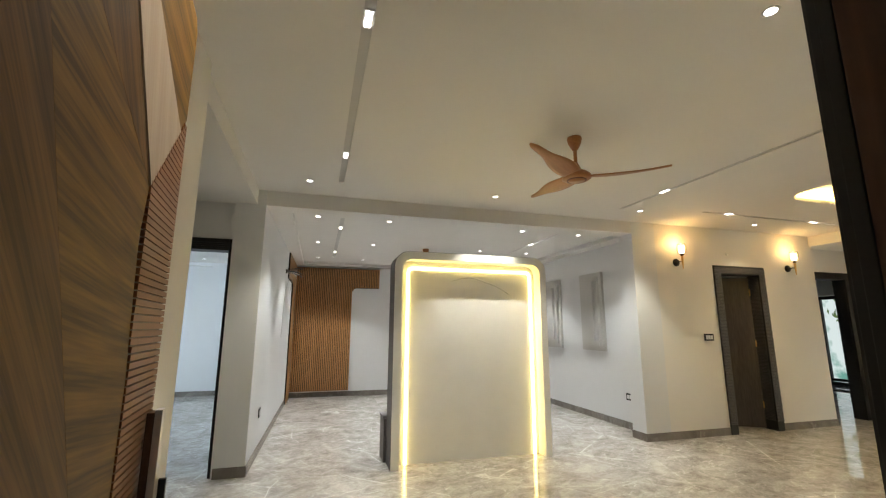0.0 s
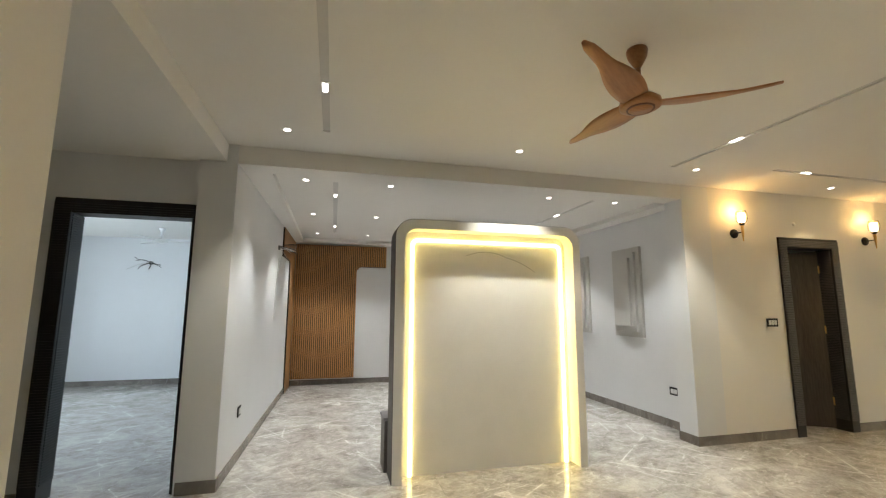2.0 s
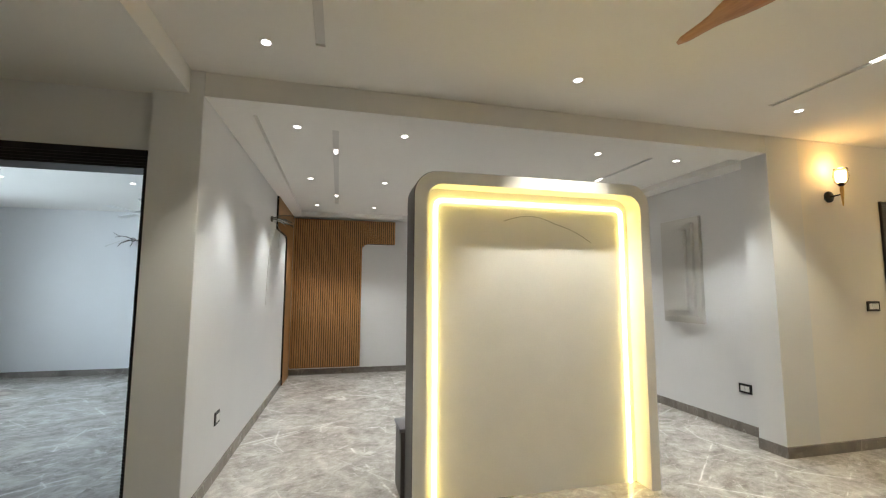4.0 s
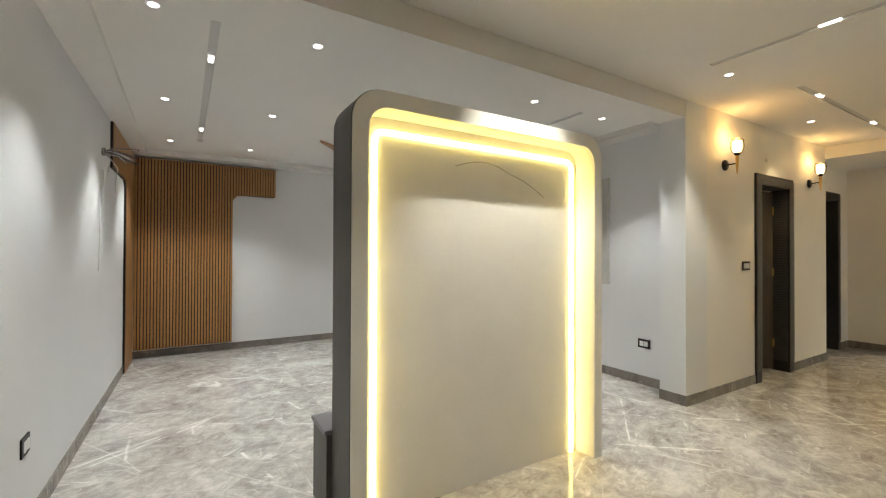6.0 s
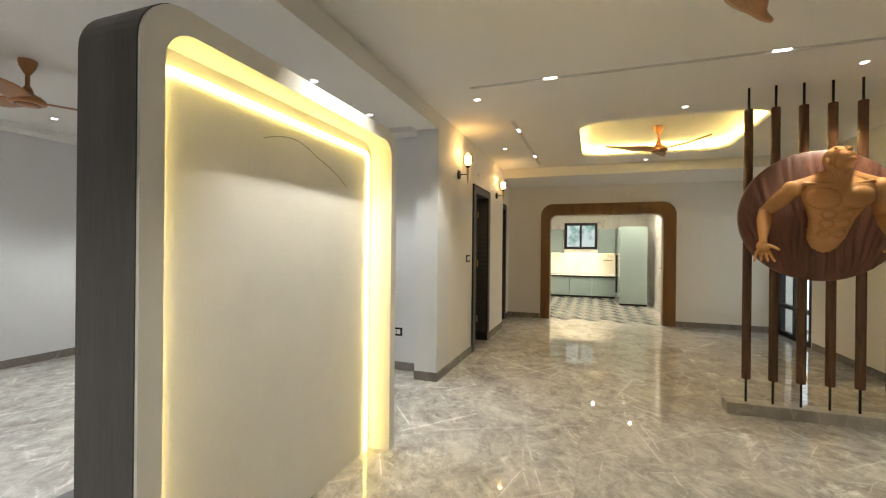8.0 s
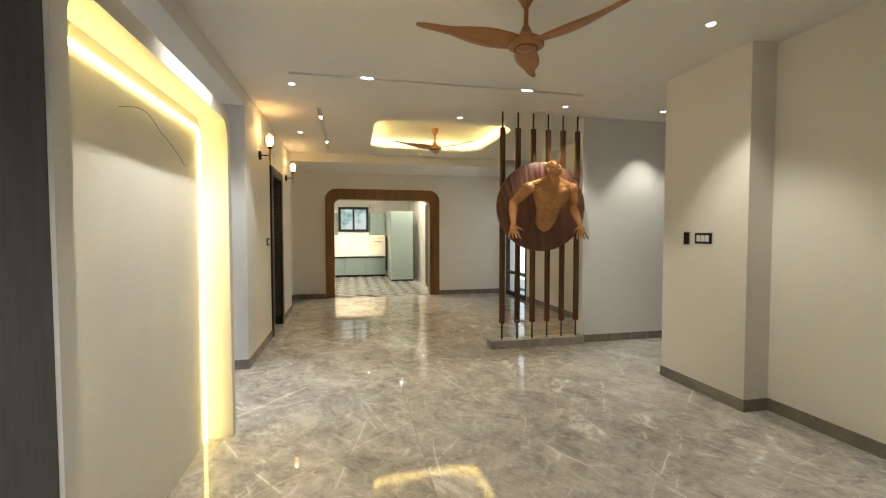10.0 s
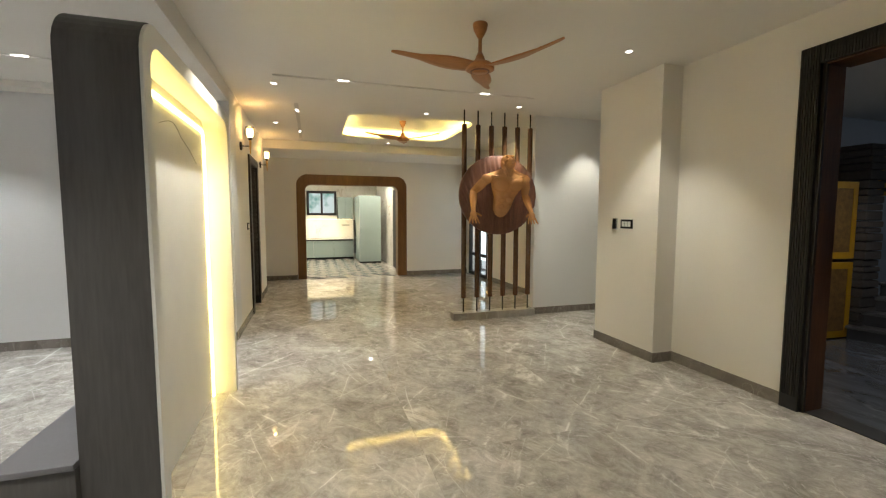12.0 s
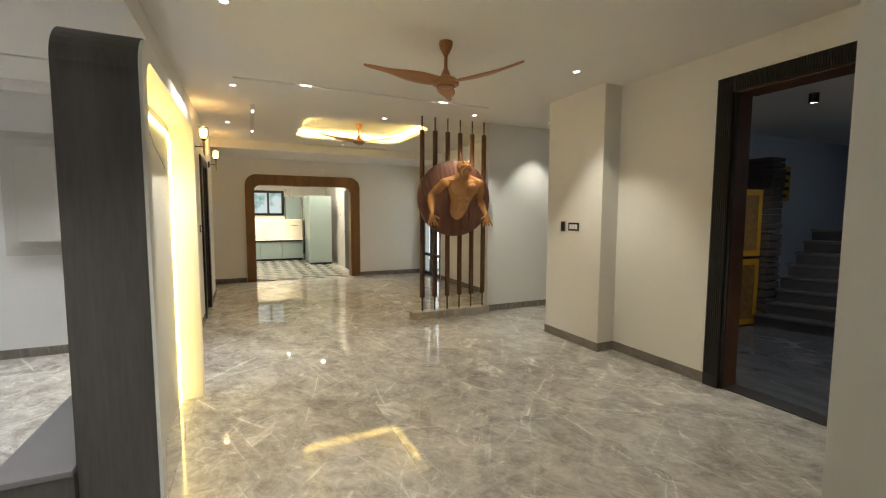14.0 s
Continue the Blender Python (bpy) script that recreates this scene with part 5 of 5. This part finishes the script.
for k in range(3):
    bl = part("blade", box(0.08, 0.58, -0.055, 0.055, -0.205, -0.197, 0.003), PLASTIC, rf)
    bl.rotation_euler = (0, 0, radians(15 + 120 * k))
for x, y in ((-1.9, 7.6), (-3.2, 7.6), (-1.9, 9.2)):
    downlight(x, y, 2.58, 4)


def cables(at, out, along, seed, name, label, length=0.22, n=7, droop=None):
    """A mouth of loose cable ends standing out of a wall."""
    rnd = random.Random(seed)
    o, a, up = Vector(out), Vector(along), Vector((0, 0, 1))
    c = thing(name, label, "cable", "loose cables", at=at)
    rot = Matrix((a, up, o)).transposed().to_4x4()
    part("conduit", ring([(0.032, -0.02), (0.032, 0.02), (0.026, 0.022), (0.024, -0.02)], (0, 0, 0), 16, turn=rot), WIRE, c)
    for k in range(n):
        d = (o * rnd.uniform(0.5, 1.0) + a * rnd.uniform(-0.9, 0.9) + up * rnd.uniform(-0.35, 0.35)) * length
        pts = [Vector((0, 0, 0)), d * 0.35 + up * rnd.uniform(-0.01, 0.02), d * 0.7 + a * rnd.uniform(-0.03, 0.03), d + up * rnd.uniform(-0.05, 0.02)]
        part("strand", tube(pts, rnd.choice((0.004, 0.006)), 6), rnd.choice((WIRE, WIRE, WIRE_PALE)), c)
    for pts in droop or []:
        part("strand", tube(pts, 0.003, 6), WIRE_PALE, c)


cables((-0.263, 7.08, 2.14), (1, 0, 0), (0, 1, 0), 4, "cable_bundle", "bundle of loose grey cables out of the lounge wall", 0.26, 9,
       [[(0, 0, 0), (0.06, -0.02, -0.06), (0.05, -0.08, -0.16), (0.02, -0.12, -0.35), (0.012, -0.16, -0.62), (0.01, -0.2, -0.98)], [(0.02, 0, 0), (0.1, 0.03, -0.12), (0.08, 0.1, -0.24), (0.06, 0.26, -0.31)], [(0.02, -0.1, -0.16), (0.02, -0.06, -0.25), (0.015, -0.04, -0.42)]])
cables((-2.74, 9.745, 2.13), (0, -1, 0), (1, 0, 0), 9, "cable_bundle", "bundle of loose dark cables out of the side room wall", 0.36, 8)

# ---- stair lobby ----
stairs = thing("staircase", "dark stone stairs rising in the shaded stairwell", "stairs", kind="structure")
for k in range(8):
    turn_in = Matrix.Translation((2.15, -1.655 - 0.167 * k, 0)) @ Matrix.Rotation(radians(18.5), 4, "Z")
    z1 = 0.15 * (k + 1)
    for nm, shape, material in (("step", box(-2.0, 0.0, -0.26, 0.0, 0.15 * k + 0.003, z1 - 0.03), STEP), ("tread", box(-2.0, 0.015, -0.26, 0.025, z1 - 0.029, z1, 0.006), TREAD)):
        bmesh.ops.transform(shape, matrix=turn_in, verts=shape.verts[:])
        part(nm, shape, material, stairs, "grey stone tread" if nm == "tread" else "")
stone = thing("stone_pillar", "rough dark stone pillar beside the yellow gate", "pillar")
rnd = random.Random(5)
z = 0.003
while z < 2.1:
    h = rnd.uniform(0.06, 0.11)
    w = rnd.uniform(-0.012, 0.012)
    part("stone", box(2.10 + w, 2.40, -2.02, -1.75, z, z + h - 0.008, 0.015), STONE_DARK, stone)
    part("stone", box(2.405, 2.69, -2.02 + w, -1.75, z, z + h - 0.008, 0.015), STONE_DARK, stone)
    z += h
gate = thing("yellow_gate", "tall yellow metal gate leaf with mesh panels", "gate", at=(2.19, -1.71, 0.02))
for z0, z1 in ((0.0, 0.82), (0.86, 1.68)):
    gf = part("gate_frame", plate(rect(0, 0.5, z0, z1), [rect(0.06, 0.44, z0 + 0.07, z1 - 0.07)], -0.02, 0.02, xz), YELLOW, gate)
    b = bmesh.new()
    for k in range(13):
        b = box(0.062, 0.438, -0.006, 0.006, z0 + 0.075 + k * (z1 - z0 - 0.15) / 13, z0 + 0.075 + k * (z1 - z0 - 0.15) / 13 + 0.028, bm=b)
    part("mesh_panel", b, YELLOW, gf)
    part("backing", box(0.061, 0.439, 0.008, 0.014, z0 + 0.071, z1 - 0.071), GATE_PANEL, gf, "brown perforated sheet")
gate.rotation_euler = (0, 0, radians(86))
sign = tagged(mesh_object("wall_sign", box(2.685, 2.699, -3.30, -3.02, 1.60, 2.11), YELLOW), "yellow printed sign on the stairwell wall", "sign")
for k, (ya, yb) in enumerate(((-3.28, -3.04), (-3.25, -3.10), (-3.27, -3.06), (-3.22, -3.08))):
    part("text_bar", box(2.6815, 2.6845, ya, yb, 1.98 - 0.11 * k, 2.03 - 0.11 * k), BLACK, sign, "dark printed bar")
can = thing("ceiling_spot", "small black cylindrical ceiling light, switched on", "downlight", at=(1.28, -0.78, 2.53))
part("body", ring([(0.04, 0.0), (0.04, -0.09), (0.034, -0.09), (0.034, -0.08)], (0, 0, 0), 20, cap=False), BLACK, can)
part("lens", ring([(0.033, -0.082), (0.033, -0.078)], (0, 0, 0), 20), LED_WHITE, can, "glowing lens")
sprinkler = thing("smoke_sensor", "tiny white round sensor on the wall", "sensor", at=(5.55, 4.664, 2.30))
part("body", ring([(0.022, 0), (0.02, 0.012), (0.0, 0.014)], (0, 0, 0), 16, turn=Matrix.Rotation(radians(90), 4, "X")), PLASTIC, sprinkler)

# ---- marble slabs of the floor, with hairline joints ----
SX, SY = 2.4, 1.2
slab = box(-SX / 2 + 0.0006, SX / 2 - 0.0006, -SY / 2 + 0.0006, SY / 2 - 0.0006, -0.0035, 0.0)
slab_data = bpy.data.meshes.new("slab")
slab.to_mesh(slab_data)
slab.free()
slab_data.materials.append(MARBLE)
for i in range(6):
    for j in range(10):
        x, y = -4.6 + SX * (i + 0.5), -1.5 + SY * (j + 0.5)
        sl = new("slab", slab_data)
        sl.parent = marble_floor
        sl.location = (x - 1.28, y, 0.0)
